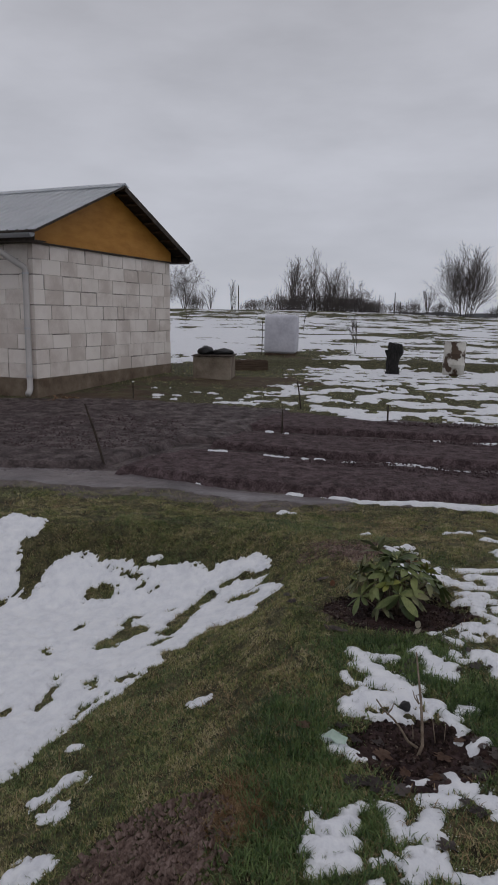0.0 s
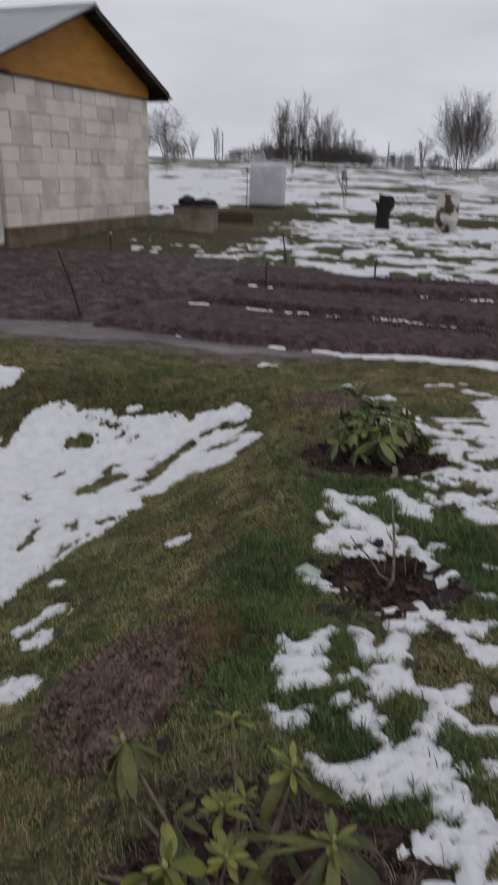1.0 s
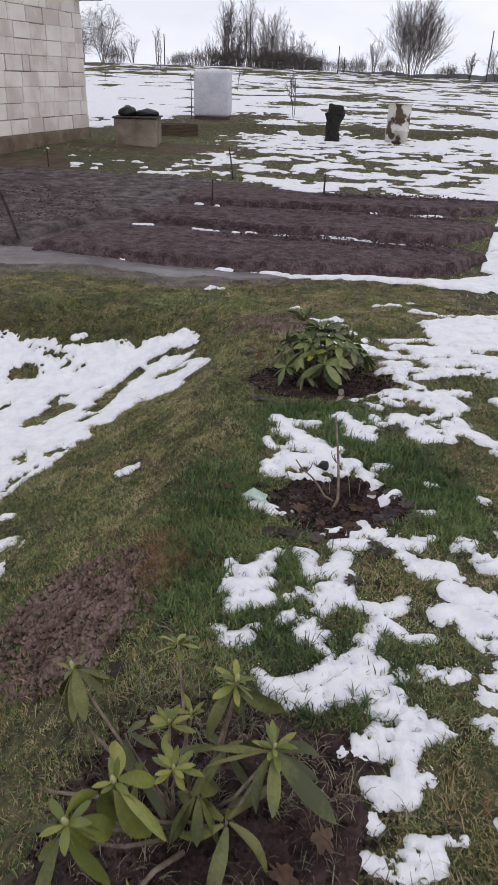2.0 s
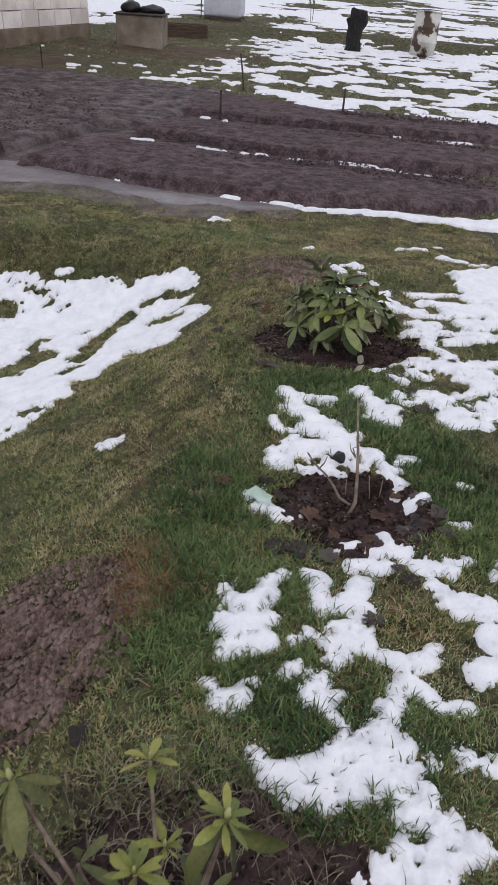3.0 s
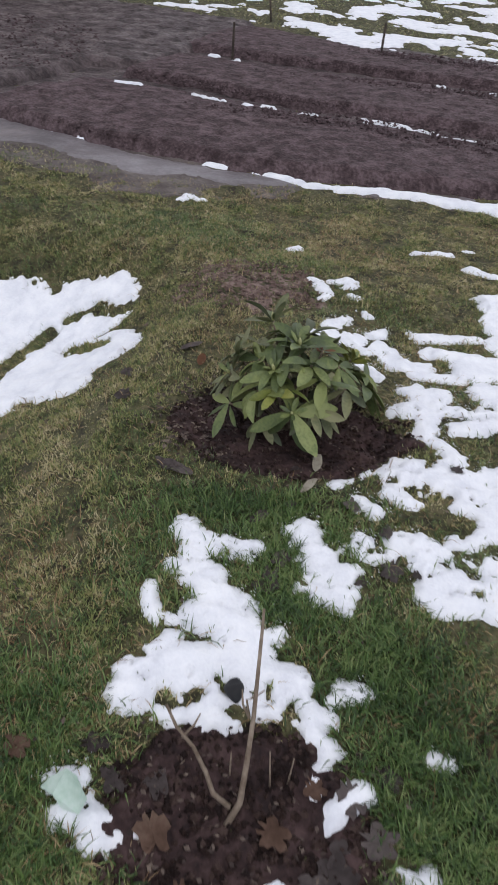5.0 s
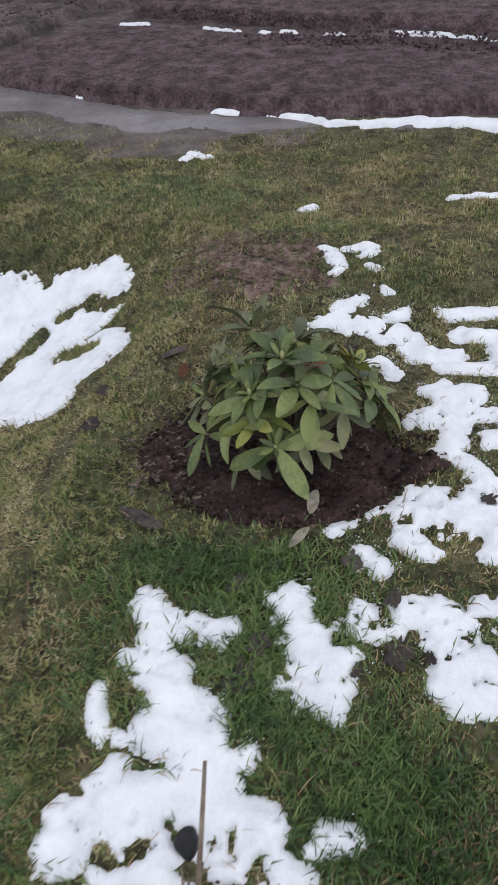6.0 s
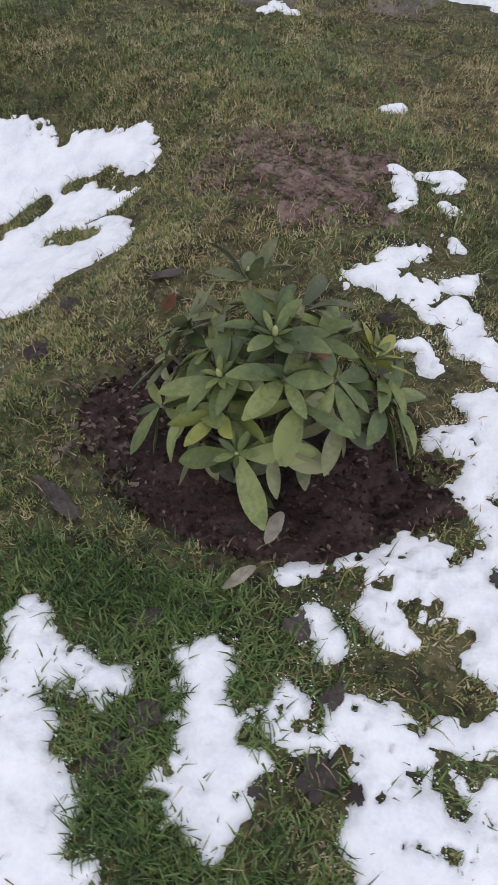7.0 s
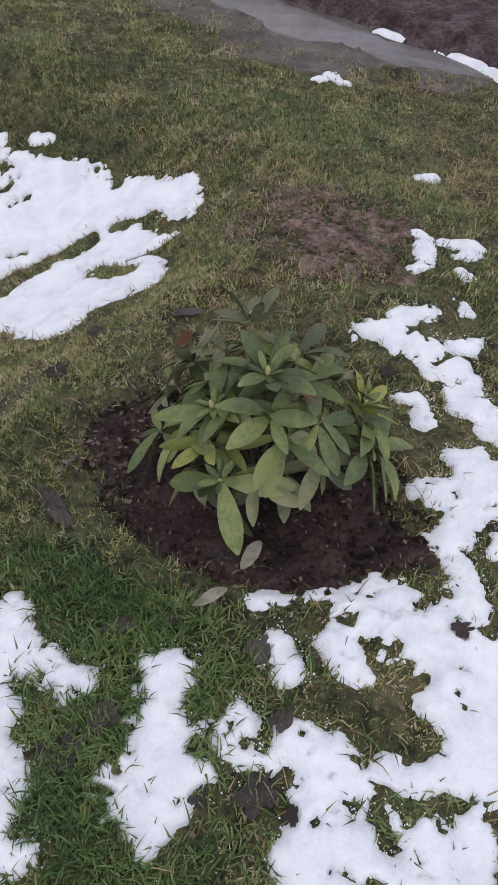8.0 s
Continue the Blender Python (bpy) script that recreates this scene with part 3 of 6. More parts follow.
HOLES3 = [(0.972, 2.2, 1.0, 2.165, 0.012), (1.005, 2.16, 1.03, 2.12, 0.012), (0.86, 2.17, 0.875, 2.165, 0.01), (0.91, 2.18, 0.92, 2.185, 0.008), (1.60, 3.02, 1.72, 2.99, 0.03), (1.09, 1.72, 1.12, 1.715, 0.014), (1.466, 2.562, 1.629, 2.63, 0.015), (1.436, 2.698, 1.509, 2.684, 0.036), (1.467, 2.748, 1.498, 2.771, 0.014), (1.281, 2.802, 1.317, 2.81, 0.019), (1.448, 2.953, 1.488, 2.952, 0.019), (1.225, 2.544, 1.256, 2.545, 0.009), (1.414, 2.794, 1.444, 2.808, 0.009), (1.574, 2.775, 1.584, 2.771, 0.009), (1.335, 2.51, 1.344, 2.529, 0.026)]
FURROW = [(-0.17, 7.18, 0.02, 7.17, 0.02), (0.43, 7, 0.67, 6.86, 0.023), (0.82, 6.81, 1.04, 6.79, 0.023), (1.15, 6.76, 1.35, 6.73, 0.017), (1.64, 6.7, 2.07, 6.59, 0.023), (2.07, 6.59, 2.45, 6.46, 0.026), (2.45, 6.44, 2.77, 6.43, 0.023), (0.43, 8.48, 0.7, 8.41, 0.02), (2.84, 7.9, 3.19, 7.9, 0.022), (2.27, 8.07, 2.71, 8, 0.013)]
EDGE = [(-0.39, 5.986, -0.293, 5.954, 0.011), (-0.156, 5.891, 0.047, 5.844, 0.014), (0.647, 5.6, 0.883, 5.6, 0.02), (0.884, 5.58, 1.003, 5.54, 0.022), (1.0, 5.53, 1.2, 5.42, 0.022), (1.217, 5.397, 1.413, 5.37, 0.016), (1.41, 5.34, 1.678, 5.379, 0.03), (1.672, 5.337, 2.066, 5.327, 0.034), (1.994, 5.29, 2.443, 5.227, 0.047), (2.3, 5.23, 2.9, 5.2, 0.1), (2.7, 5.2, 3.6, 5.3, 0.2), (3.3, 5.3, 4.2, 5.6, 0.35)]


def stroke_field(X, Y, strokes):
    f = np.full(X.shape, -9.0)
    for x0, y0, x1, y1, r in strokes:
        dx, dy = x1 - x0, y1 - y0
        t = np.clip(((X - x0) * dx + (Y - y0) * dy) / (dx * dx + dy * dy + 1e-9), 0, 1)
        d = r - np.hypot(X - x0 - t * dx, Y - y0 - t * dy)
        f = np.maximum(f, np.minimum(d, 0.12))
    return f


# Last dish drawn wide: its dark soil also stands for shade under the shrub
RINGS = [(1.115, 3.025, .35, .225), (1.01, 1.965, .235, .18), (.57, .87, .37, .30)]
BARES = [(.17, 1.60, .26, .29), (.98, 3.90, .31, .24)]


def ring_q(X, Y, rings):
    q = np.full(np.shape(X), 9.0)
    for cx, cy, rx, ry in rings:
        q = np.minimum(q, ((X - cx) / rx) ** 2 + ((Y - cy) / ry) ** 2)
    return q + 1.3 * (fbm(X * 9, Y * 9, 40, 4) - 0.5)


def snow_f(X, Y):
    f = stroke_field(X, Y, BUSH + BUSH2 + STRIP + RECT + FOOT + SHRUB + SHRUB2 + MID + MID2 + NEAR + NEAR2 + EAST + RIGHT + RIGHT2 + SLOPE + SLOPE2 + SLOPEDOT)
    f = np.maximum(f, stroke_field(X + 0.10 * (fbm(X * 5, Y * 5, 81, 3) - 0.5), Y + 0.10 * (fbm(X * 5, Y * 5, 86, 3) - 0.5), RIGHT3))
    f = np.minimum(f, 0.02 + 0.35 * f)
    hole = -stroke_field(X, Y, [(a, b, c, d, r * 0.72) for a, b, c, d, r in HOLES + HOLES2] + HOLES3) + 0.045 * (fbm(X * 16, Y * 16, 3, 3) - 0.5) + 0.04 * (fbm(X * 50, Y * 50, 4, 2) - 0.5)
    U, W = 0.53 * X + 0.85 * Y, 0.85 * X - 0.53 * Y  # along and across the slope's fall
    streak = 0.035 * sst(0.64, 0.76, fbm(U * 9, W * 26, 62, 3)) * sst(0.1, -0.3, X) + 0.02 * (fbm(U * 7, W * 22, 63, 3) - 0.5) * sst(0.4, 0.0, X)
    f = f + 0.012 + 0.018 * (fbm(X * 14, Y * 14, 11, 4) - 0.5) + (0.012 + 0.035 * sst(0.42, 0.6, fbm(X * 3.5, Y * 3.5, 19, 2))) * (fbm(X * 60, Y * 60, 13, 3) - 0.5)
    pits = 0.035 * sst(0.67, 0.77, fbm(X * 15, Y * 15, 61, 4)) * sst(0.5, 0.2, X) + 0.07 * sst(0.60, 0.70, fbm(X * 6, Y * 8, 65, 4)) * sst(1.75, 1.95, X) + 0.02 * sst(0.70, 0.80, fbm(X * 50, Y * 50, 64, 2))
    dish_soil = 0.07 * (ring_q(X, Y, RINGS[:1]) - 0.85)
    return np.minimum(np.minimum(f, hole), dish_soil) - pits - streak


def snow_z(f, X, Y):
    p = np.clip(f / 0.034, -0.8, 1)
    return ground_z(X, Y) + np.where(p > 0, 0.003 + 0.010 * np.sin(np.clip(p, 0, 1) * 1.57), 0.02 * p) + (0.009 * (fbm(X * 30, Y * 30, 15, 3) - 0.4) + 0.016 * (fbm(X * 8, Y * 8, 17, 2) - 0.32)) * np.clip(p, 0, 1)


NX0, NX1, NY0, NY1, NS = -1.7, 2.75, 0.55, 5.75, 0.0055
nxs, nys = np.arange(NX0, NX1, NS), np.arange(NY0, NY1, NS)
GX, GY = np.meshgrid(nxs, nys)
NEARF = snow_f(GX, GY)
V, F = sheet(nxs, nys, lambda X, Y: snow_z(NEARF, X, Y), NEARF > -0.002)
fxs, fys = np.arange(-0.5, 4.4, 0.018), np.arange(5.0, 9.2, 0.014)
UX, UY = np.meshgrid(fxs, fys)
UF = stroke_field(UX, UY, FURROW + EDGE) + 0.035 * (fbm(UX * 8, UY * 8, 44, 4) - 0.5) + 0.035 * (fbm(UX * 22, UY * 26, 46, 2) - 0.5) + 0.008
V2, F2 = sheet(fxs, fys, lambda X, Y: ground_z(X, Y) + np.where(UF > 0, (0.026 + 0.044 * sst(6.2, 6.8, Y)) * np.sin(np.clip(UF / 0.03, 0, 1) * 1.57), UF), UF > -0.01)
tagged(from_arrays("furrow_snow", V2, F2, M_SNOW), "slivers of snow left in the furrows between the beds", "snow", kind="stuff")
tagged(from_arrays("lawn_snow", V, F, M_SNOW), "thin melting snow lying in ragged patches on the lawn", "snow", kind="stuff")


def near_snow(x, y):
    ix = np.clip(((x - NX0) / NS).astype(int), 0, len(nxs) - 1)
    iy = np.clip(((y - NY0) / NS).astype(int), 0, len(nys) - 1)
    return np.where((x > NX0) & (x < NX1) & (y > NY0) & (y < NY1), NEARF[iy, ix], -1.0)


def lin(v, xs, ys):
    return np.interp(v, xs, ys)


def front1(x):
    return lin(x, (-.8, .1, .65, 1.25, 2.65, 4), (6.15, 5.72, 5.56, 5.44, 5.38, 5.4))


def back1(x):
    return lin(x, (-.2, 1.06, 1.71, 2.55, 3.3), (7.48, 7.0, 6.82, 6.58, 6.55))


def back2(x):
    return lin(x, (-.2, .62, 2.98, 3.9), (8.8, 8.6, 8.13, 7.95))


def back3(x):
    return lin(x, (-.5, 1.07, 2.14, 2.87, 4.5), (10.9, 10.3, 9.62, 9.41, 9.36))


def right_end(y):
    return lin(y, (5.4, 6.2, 6.7, 8, 9.3), (2.72, 3.08, 3.3, 3.87, 4.48))


def field_cover(x, y):
    """How much of the far field the snow covers, from 0 to 1."""
    c = 0.08 + 0.40 * sst(-0.4, 2.2, x) + 0.18 * sst(3.0, 6.5, x)  # behind the beds
    c = np.where(y > 15.0, c + 0.22 * sst(1.0, 2.0, x), c)
    trench = np.exp(-((y - 18.2 - 0.35 * np.sin(x * 0.7)) / 0.8) ** 2)
    back = 0.58 + 0.37 * sst(3.2, -1.0, x) * sst(46, 37, y)
    w = sst(17.2, 19.2, y + 0.3 * np.clip(x, -2, 4))
    c = c * (1 - w) + back * w
    c = c - 0.70 * trench * sst(-1.5, 0.0, x)
    c = c - 0.9 * np.exp(-(((x - 0.55) / 1.7) ** 2 + ((y - 21.3) / 2.0) ** 2) ** 2)  # grass round the wrapped tank
    c = c - 0.75 * np.exp(-(((x + 1.0) / 2.0) ** 2 + ((y - 16.0) / 2.6) ** 2) ** 2)  # grass round the concrete box
    c = c - 0.30 * sst(36, 58, y)
    c = c + 1.0 * sst(0.0, 0.4, x - right_end(y)) * sst(12.5, 9.5, y)
    c = c + 0.22 * np.exp(-(((x - 0.2) / 1.8) ** 2 + ((y - 11.9) / 1.2) ** 2))
    c = c + 0.7 * sst(0.0, 0.8, x - 4.9 - 0.3 * (y - 10)) * sst(17.5, 15.0, y)
    edge = np.where(y < back3(np.minimum(x, 4.5)) + 0.1, np.minimum(x - right_end(y), 9.0), np.minimum(y - back3(np.minimum(x, 4.5)) - 0.1, 9.0))
    edge = np.where(x < -0.5, np.minimum(edge, y - 11.6), edge)
    house = np.maximum(np.abs((x + 3.516) * 0.3597 + (y - 11.58) * 0.9331 - 2.3) - 2.75, -((x + 3.516) * -0.9331 + (y - 11.58) * 0.3597) - 0.3)
    return np.where((edge > 0) & (house > 0) & (y > 5.3), c, -1.0)


def field_f(x, y):
    near, mid = fbm(x * 2.3, y * 2.9, 70, 4) - 0.5, fbm(x * 0.8, y * 1.3, 72, 5) - 0.5
    w = sst(26, 12, y)
    n = 0.5 + 2.1 * (near * w + mid * (1 - w)) + 0.6 * (fbm(x * 0.25, y * 0.30, 75, 3) - 0.5)
    n = n + 0.9 * (fbm(x * 5.0, y * 6.0, 79, 2) - 0.5) * sst(40, 15, y)
    return field_cover(x, y) - n


ang = np.radians(np.linspace(-25, 29, 560))
rad = 5.0 * np.exp(np.linspace(0, math.log(75 / 5.0), 480))
A, R = np.meshgrid(ang, rad)
FX, FY = 0.5 + R * np.sin(A), R * np.cos(A)
FF = field_f(FX, FY)
p = np.clip(FF / 0.06, -0.6, 1)
FZ = ground_z(FX, FY) + np.where(p > 0, 0.004 + 0.014 * np.sin(np.clip(p, 0, 1) * 1.57), 0.06 * p)
idx = np.arange(FX.size).reshape(FX.shape)
F = np.stack([idx[:-1, :-1], idx[:-1, 1:], idx[1:, 1:], idx[1:, :-1]], -1).reshape(-1, 4)
F = F[(FF > -0.01).reshape(-1)[F].any(1)][:, ::-1]
used, inv = np.unique(F, return_inverse=True)
V = np.stack([FX, FY, FZ], -1).reshape(-1, 3)[used]
tagged(from_arrays("field_snow", V, inv.reshape(-1, 4), M_SNOW), "patchy thawing snow over the sloping field", "snow", kind="stuff")

# ---- soil ----


def soil_patch(name, x0, x1, y0, y1, step, field, rise, clods, material, label, kind="", category="garden bed", group="", fine=1.0, sink=0.02, wide=0.10, freq=11, back=None):
    xs, ys = np.arange(x0, x1, step), np.arange(y0, y1, step)
    X, Y = np.meshgrid(xs, ys)
    f = field(X, Y)
    lump = clods * (1.3 * (fbm(X * freq * fine, Y * freq * fine, 90, 3) - 0.5) + 1.3 * (fbm(X * 2.3 * freq * fine, Y * 2.3 * freq * fine, 95, 2) - 0.5))
    top = rise if back is None else rise * (0.5 + 0.5 * sst(0.0, 0.9, back(X) - Y))
    z = ground_z(X, Y) - sink + (top + sink) * sst(0, wide / fine, f) + lump * sst(0.0, wide / fine, f)
    z = np.where(f < 0, z - 0.03, z)
    V, F = sheet(xs, ys, lambda X, Y: z, f > -step)
    return tagged(from_arrays(name, V, F, material, smooth=True), label, category, group, kind)


def wob(X, Y, a=0.06):
    return a * (fbm(X * 3, Y * 3, 33, 3) - 0.5)


def rmin(a, b, r=0.55):
    """The lesser of two borders, with a rounded corner where both are near."""
    u, v = np.clip(r - a, 0, None), np.clip(r - b, 0, None)
    return np.where((u > 0) & (v > 0), r - np.hypot(u, v), np.minimum(a, b))


def bed_end(X, Y):
    return right_end(Y) - X + 0.22 * (fbm(X * 2, Y * 4, 36, 3) - 0.5)


def f_bed1(X, Y):
    return rmin(np.minimum.reduce([Y - front1(X), back1(X) - 0.09 - Y, X + 0.84 - 0.43 * (Y - 6.6)]), bed_end(X, Y)) + wob(X, Y)


def f_bed2(X, Y):
    return rmin(np.minimum.reduce([Y - back1(X) - 0.09, back2(X) - 0.09 - Y, X + 0.25 - 0.3 * (Y - 7.5)]), bed_end(X, Y)) + wob(X, Y)


def f_bed3(X, Y):
    return rmin(np.minimum.reduce([Y - back2(X) - 0.09, back3(X) - Y, X - 0.05 - 0.3 * (Y - 8.6)]), bed_end(X, Y)) + wob(X, Y)


def f_plot(X, Y):
    groove = -1.02 + 0.43 * (Y - 6.6) - X
    return np.minimum.reduce([Y - lin(X, (-4, -1.2, 0.5), (6.15, 6.4, 6.4)), lin(X, (-6, -2, 1), (11.0, 11.3, 10.5)) - Y, np.maximum(groove, Y - 7.85), -0.10 + 0.3 * (Y - 7.5) - X]) + wob(X, Y)


def f_soil(X, Y):
    return np.minimum.reduce([Y - lin(X, (-4, -1.2, 0.5, 2.8), (6.1, 6.2, 6.2, 6.0)), lin(X, (-6, -2, 1, 4.4), (11.2, 11.6, 10.5, 9.4)) - Y, right_end(Y) - 0.50 - X]) + wob(X, Y, 0.25)


def f_mud(X, Y):
    return np.minimum.reduce([Y - lin(X, (-4, -2, -.47, .22, 1.28, 1.8), (6.05, 5.78, 5.64, 5.35, 5.24, 5.28)), lin(X, (-4, -.8, .1, .65, 1.25, 2.65), (6.6, 6.45, 5.82, 5.66, 5.5, 5.4)) - Y, 2.3 - X]) + wob(X, Y, 0.22)


soil_patch("tilled_soil", -6.0, 4.4, 5.6, 11.9, 0.04, f_soil, 0.006, 0.012, M_WETSOIL, "dark wet trodden soil between the beds", kind="structure", category="soil")
soil_patch("mud_verge", -4.6, 2.4, 4.4, 6.9, 0.022, lambda X, Y: f_mud(X, Y) + 0.26 - 0.20 * sst(0.5, 1.1, X) + 0.6 * (fbm(X * 5, Y * 5, 38, 4) - 0.5), 0.003, 0.006, M_VERGE, "patchy mud with thin grass beside the path", kind="structure", category="soil", fine=1.6)
soil_patch("worn_earth", -4.6, 2.6, 10.9, 22.5, 0.07, lambda X, Y: 0.25 * (0.7 - np.minimum.reduce([((X + 0.9) / 2.6) ** 2 + ((Y - 14.2) / 2.2) ** 2, ((X - 0.8) / 1.7) ** 2 + ((Y - 20.6) / 1.6) ** 2, ((X + 2.5) / 1.9) ** 2 + ((Y - 12.0) / 1.2) ** 2]) + 1.6 * (fbm(X * 1.3, Y * 1.3, 39, 4) - 0.5)), 0.012, 0.02, M_VERGE2, "worn brown earth with thin grass round the well box", kind="structure", category="soil", fine=0.7)
soil_patch("mud_path", -4.6, 2.2, 4.8, 6.8, 0.025, f_mud, 0.010, 0.008, M_WETMUD, "smooth wet grey mud path along the beds", kind="structure", category="path")
for f_bed, x0, x1, y0, y1, m_bed, back in ((f_bed1, -1.0, 3.6, 5.2, 7.7, M_SOIL, back1), (f_bed2, -0.6, 4.3, 6.3, 9.0, M_SOIL, back2), (f_bed3, -0.3, 4.8, 7.7, 11.0, M_SOIL, back3), (f_plot, -5.0, 1.2, 6.0, 11.4, M_WETSOIL, None)):
    soil_patch("garden_bed", x0, x1, y0, y1, 0.02 if m_bed is M_SOIL else 0.026, f_bed, 0.07 if back is None else 0.085, 0.011 if m_bed is M_SOIL else 0.020, m_bed, "raised garden bed of dark crumbly bare soil" if m_bed is M_SOIL else "wider plot of dark wet dug soil beside the beds", group="garden beds", wide=0.09, freq=17 if m_bed is M_SOIL else 13, back=back)


def f_ring(X, Y):
    return 0.10 * (1.05 - ring_q(X, Y, RINGS))


for cx, cy, rx, ry in RINGS:
    soil_patch("planting_soil", cx - rx * 1.9, cx + rx * 1.9, cy - ry * 1.9, cy + ry * 1.9, 0.011, f_ring, 0.008, 0.012, M_RINGSOIL, "dark red-brown soil in the planting dish round a shrub", kind="structure", category="soil", fine=3.0)
soil_patch("bare_patch", -0.45, 0.75, 1.0, 2.2, 0.010, lambda X, Y: 0.10 * (0.9 - ring_q(X, Y, BARES[:1]) + 1.6 * (fbm(X * 6, Y * 6, 48, 4) - 0.5)), 0.002, 0.013, M_BARE, "trodden bare brown earth showing through the lawn", kind="structure", category="soil", fine=2.6)
soil_patch("bare_patch", 0.45, 1.5, 3.55, 4.25, 0.012, lambda X, Y: 0.10 * (1.1 - ring_q(X, Y, BARES[1:]) + 2.4 * (fbm(X * 9, Y * 9, 49, 4) - 0.5)), 0.001, 0.007, M_BARE, "patchy bare earth with sparse grass and straw", kind="structure", category="soil", fine=2.6)

# ---- grass ----
rng = np.random.default_rng(4)


def blades(name, x, y, length, width, lean, material, label, up=0.0, bent=True):
    """Grass blades, each its own small island: bent ones of three triangles, short straight ones of one."""
    n = len(x)
    az = rng.uniform(0, 2 * np.pi, n)
    z = ground_z(x, y) - 0.003 + up
    sx, sy = -np.sin(az) * width / 2, np.cos(az) * width / 2
    twist = rng.uniform(-0.6, 0.6, n)
    dx, dy = np.cos(az + twist), np.sin(az + twist)
    h1, o1 = length * 0.55 * np.cos(lean * 0.7), length * 0.55 * np.sin(lean * 0.7)
    h2, o2 = h1 + length * 0.45 * np.cos(lean * 1.35), o1 + length * 0.45 * np.sin(lean * 1.35)
    h2 = np.maximum(h2, 0.004)
    rows = ((-1, 0, 0), (1, 0, 0), (-.8, o1, h1), (.8, o1, h1), (0, o2, h2)) if bent else ((-1.35, 0, 0), (1.35, 0, 0), (0, o2, h2))
    tri = np.array([0, 1, 3, 0, 3, 2, 2, 3, 4]) if bent else np.array([0, 1, 2])
    m, c = len(rows), len(tri)
    co = np.empty((n, m, 3))
    for k, (s, o, h) in enumerate(rows):
        co[:, k, 0], co[:, k, 1], co[:, k, 2] = x + s * sx + o * dx, y + s * sy + o * dy, z + h
    loops = (np.arange(n)[:, None] * m + tri[None]).reshape(-1)
    me = bpy.data.meshes.new(name)
    me.vertices.add(n * m)
    me.vertices.foreach_set("co", co.reshape(-1))
    me.loops.add(n * c)
    me.loops.foreach_set("vertex_index", loops.astype(np.int32))
    me.polygons.add(n * c // 3)
    me.polygons.foreach_set("loop_start", np.arange(0, n * c, 3, dtype=np.int32))
    me.update(calc_edges=True)
    me.materials.append(material)
    return tagged(new(name, me), label, "grass", kind="stuff")


def soil_any(x, y):
    return np.maximum.reduce([f_bed1(x, y), f_bed2(x, y), f_bed3(x, y), f_soil(x, y), f_mud(x, y)])


def scatter(n, x0, x1, y0, y1, lush=None):
    x, y = rng.uniform(x0, x1, n), rng.uniform(y0, y1, n)
    ok = near_snow(x, y) < rng.uniform(-0.006, 0.016, n) * (rng.uniform(0, 1, n) < 0.5)
    ok &= ring_q(x, y, RINGS) > rng.uniform(0.7, 1.12, n)
    ok &= ring_q(x, y, BARES) > np.where(y < 2.5, rng.uniform(0.2, 1.25, n), rng.uniform(-0.1, 1.5, n))
    ok &= (np.maximum.reduce([f_bed1(x, y), f_bed2(x, y), f_soil(x, y)]) < 0.02) & (f_mud(x, y) < 0.30 * rng.uniform(0, 1, n) ** 2 - 0.26 + 0.20 * sst(0.5, 1.1, x) + 0.4 * (fbm(x * 5, y * 5, 38, 3) - 0.5))
    if lush is not None:
        ok &= lush(x, y) > rng.uniform(0, 1, n)
    return x[ok], y[ok]


def spots_at(x, y):
    spots = 0.0
    for cx, cy, r in ((.62, 1.95, .20), (.74, 1.60, .16), (.58, 1.78, .15), (.58, 1.52, .16), (.75, 1.38, .14), (1.28, 2.28, .16), (1.1, 2.45, .15), (1.36, 2.02, .22), (1.34, 1.82, .12), (.60, 2.12, .14), (.3, 4.5, .3), (1.02, 2.62, .25), (.85, 1.2, .2), (1.3, 2.75, .08), (1.55, 2.55, .1), (-.5, 4.75, .3)):
        spots = np.maximum(spots, np.exp(-(((x - cx) ** 2 + (y - cy) ** 2) / r ** 2)) * (1.0 if cy < 2.7 else 0.45))
    return spots


def lushness(x, y):
    return np.clip(spots_at(x, y) * 1.0 + 0.5 * sst(0.52, 0.7, fbm(x * 1.7, y * 1.7, 50, 3)), 0, 1)


x, y = scatter(900000, -1.5, 2.3, 0.55, 5.6, lambda a, b: (0.40 + 0.7 * sst(0.36, 0.58, fbm(a * 13, b * 13, 66, 3))) * (0.55 + 0.6 * sst(0.35, 0.6, fbm(a * 38, b * 38, 69, 2))) * (1 - 0.6 * spots_at(a, b)))
k = len(x)
clump = 0.55 + 0.9 * sst(0.3, 0.75, fbm(x * 13, y * 13, 66, 3))
blades("lawn_grass", x, y, rng.uniform(0.006, 0.020, k) * clump, rng.uniform(0.0020, 0.0044, k), rng.uniform(0.2, 1.45, k), M_GRASS, "short matted olive winter lawn with straw-coloured blades", bent=False)
x, y = scatter(340000, -0.6, 2.2, 0.4, 4.8, lambda a, b: lushness(a, b) * (0.3 + 0.9 * sst(0.36, 0.6, fbm(a * 24, b * 24, 73, 2))))
k = len(x)
blades("green_grass", x, y, rng.uniform(0.012, 0.036, k), rng.uniform(0.0018, 0.0036, k), rng.uniform(0.4, 1.45, k), M_GREEN, "fresh green grass tufts in the lawn")
x, y = scatter(120000, 0.2, 1.5, 1.05, 2.75, lambda a, b: 1.2 * spots_at(a, b) ** 1.3 * (0.35 + 0.8 * sst(0.36, 0.58, fbm(a * 20, b * 20, 74, 2))))
k = len(x)
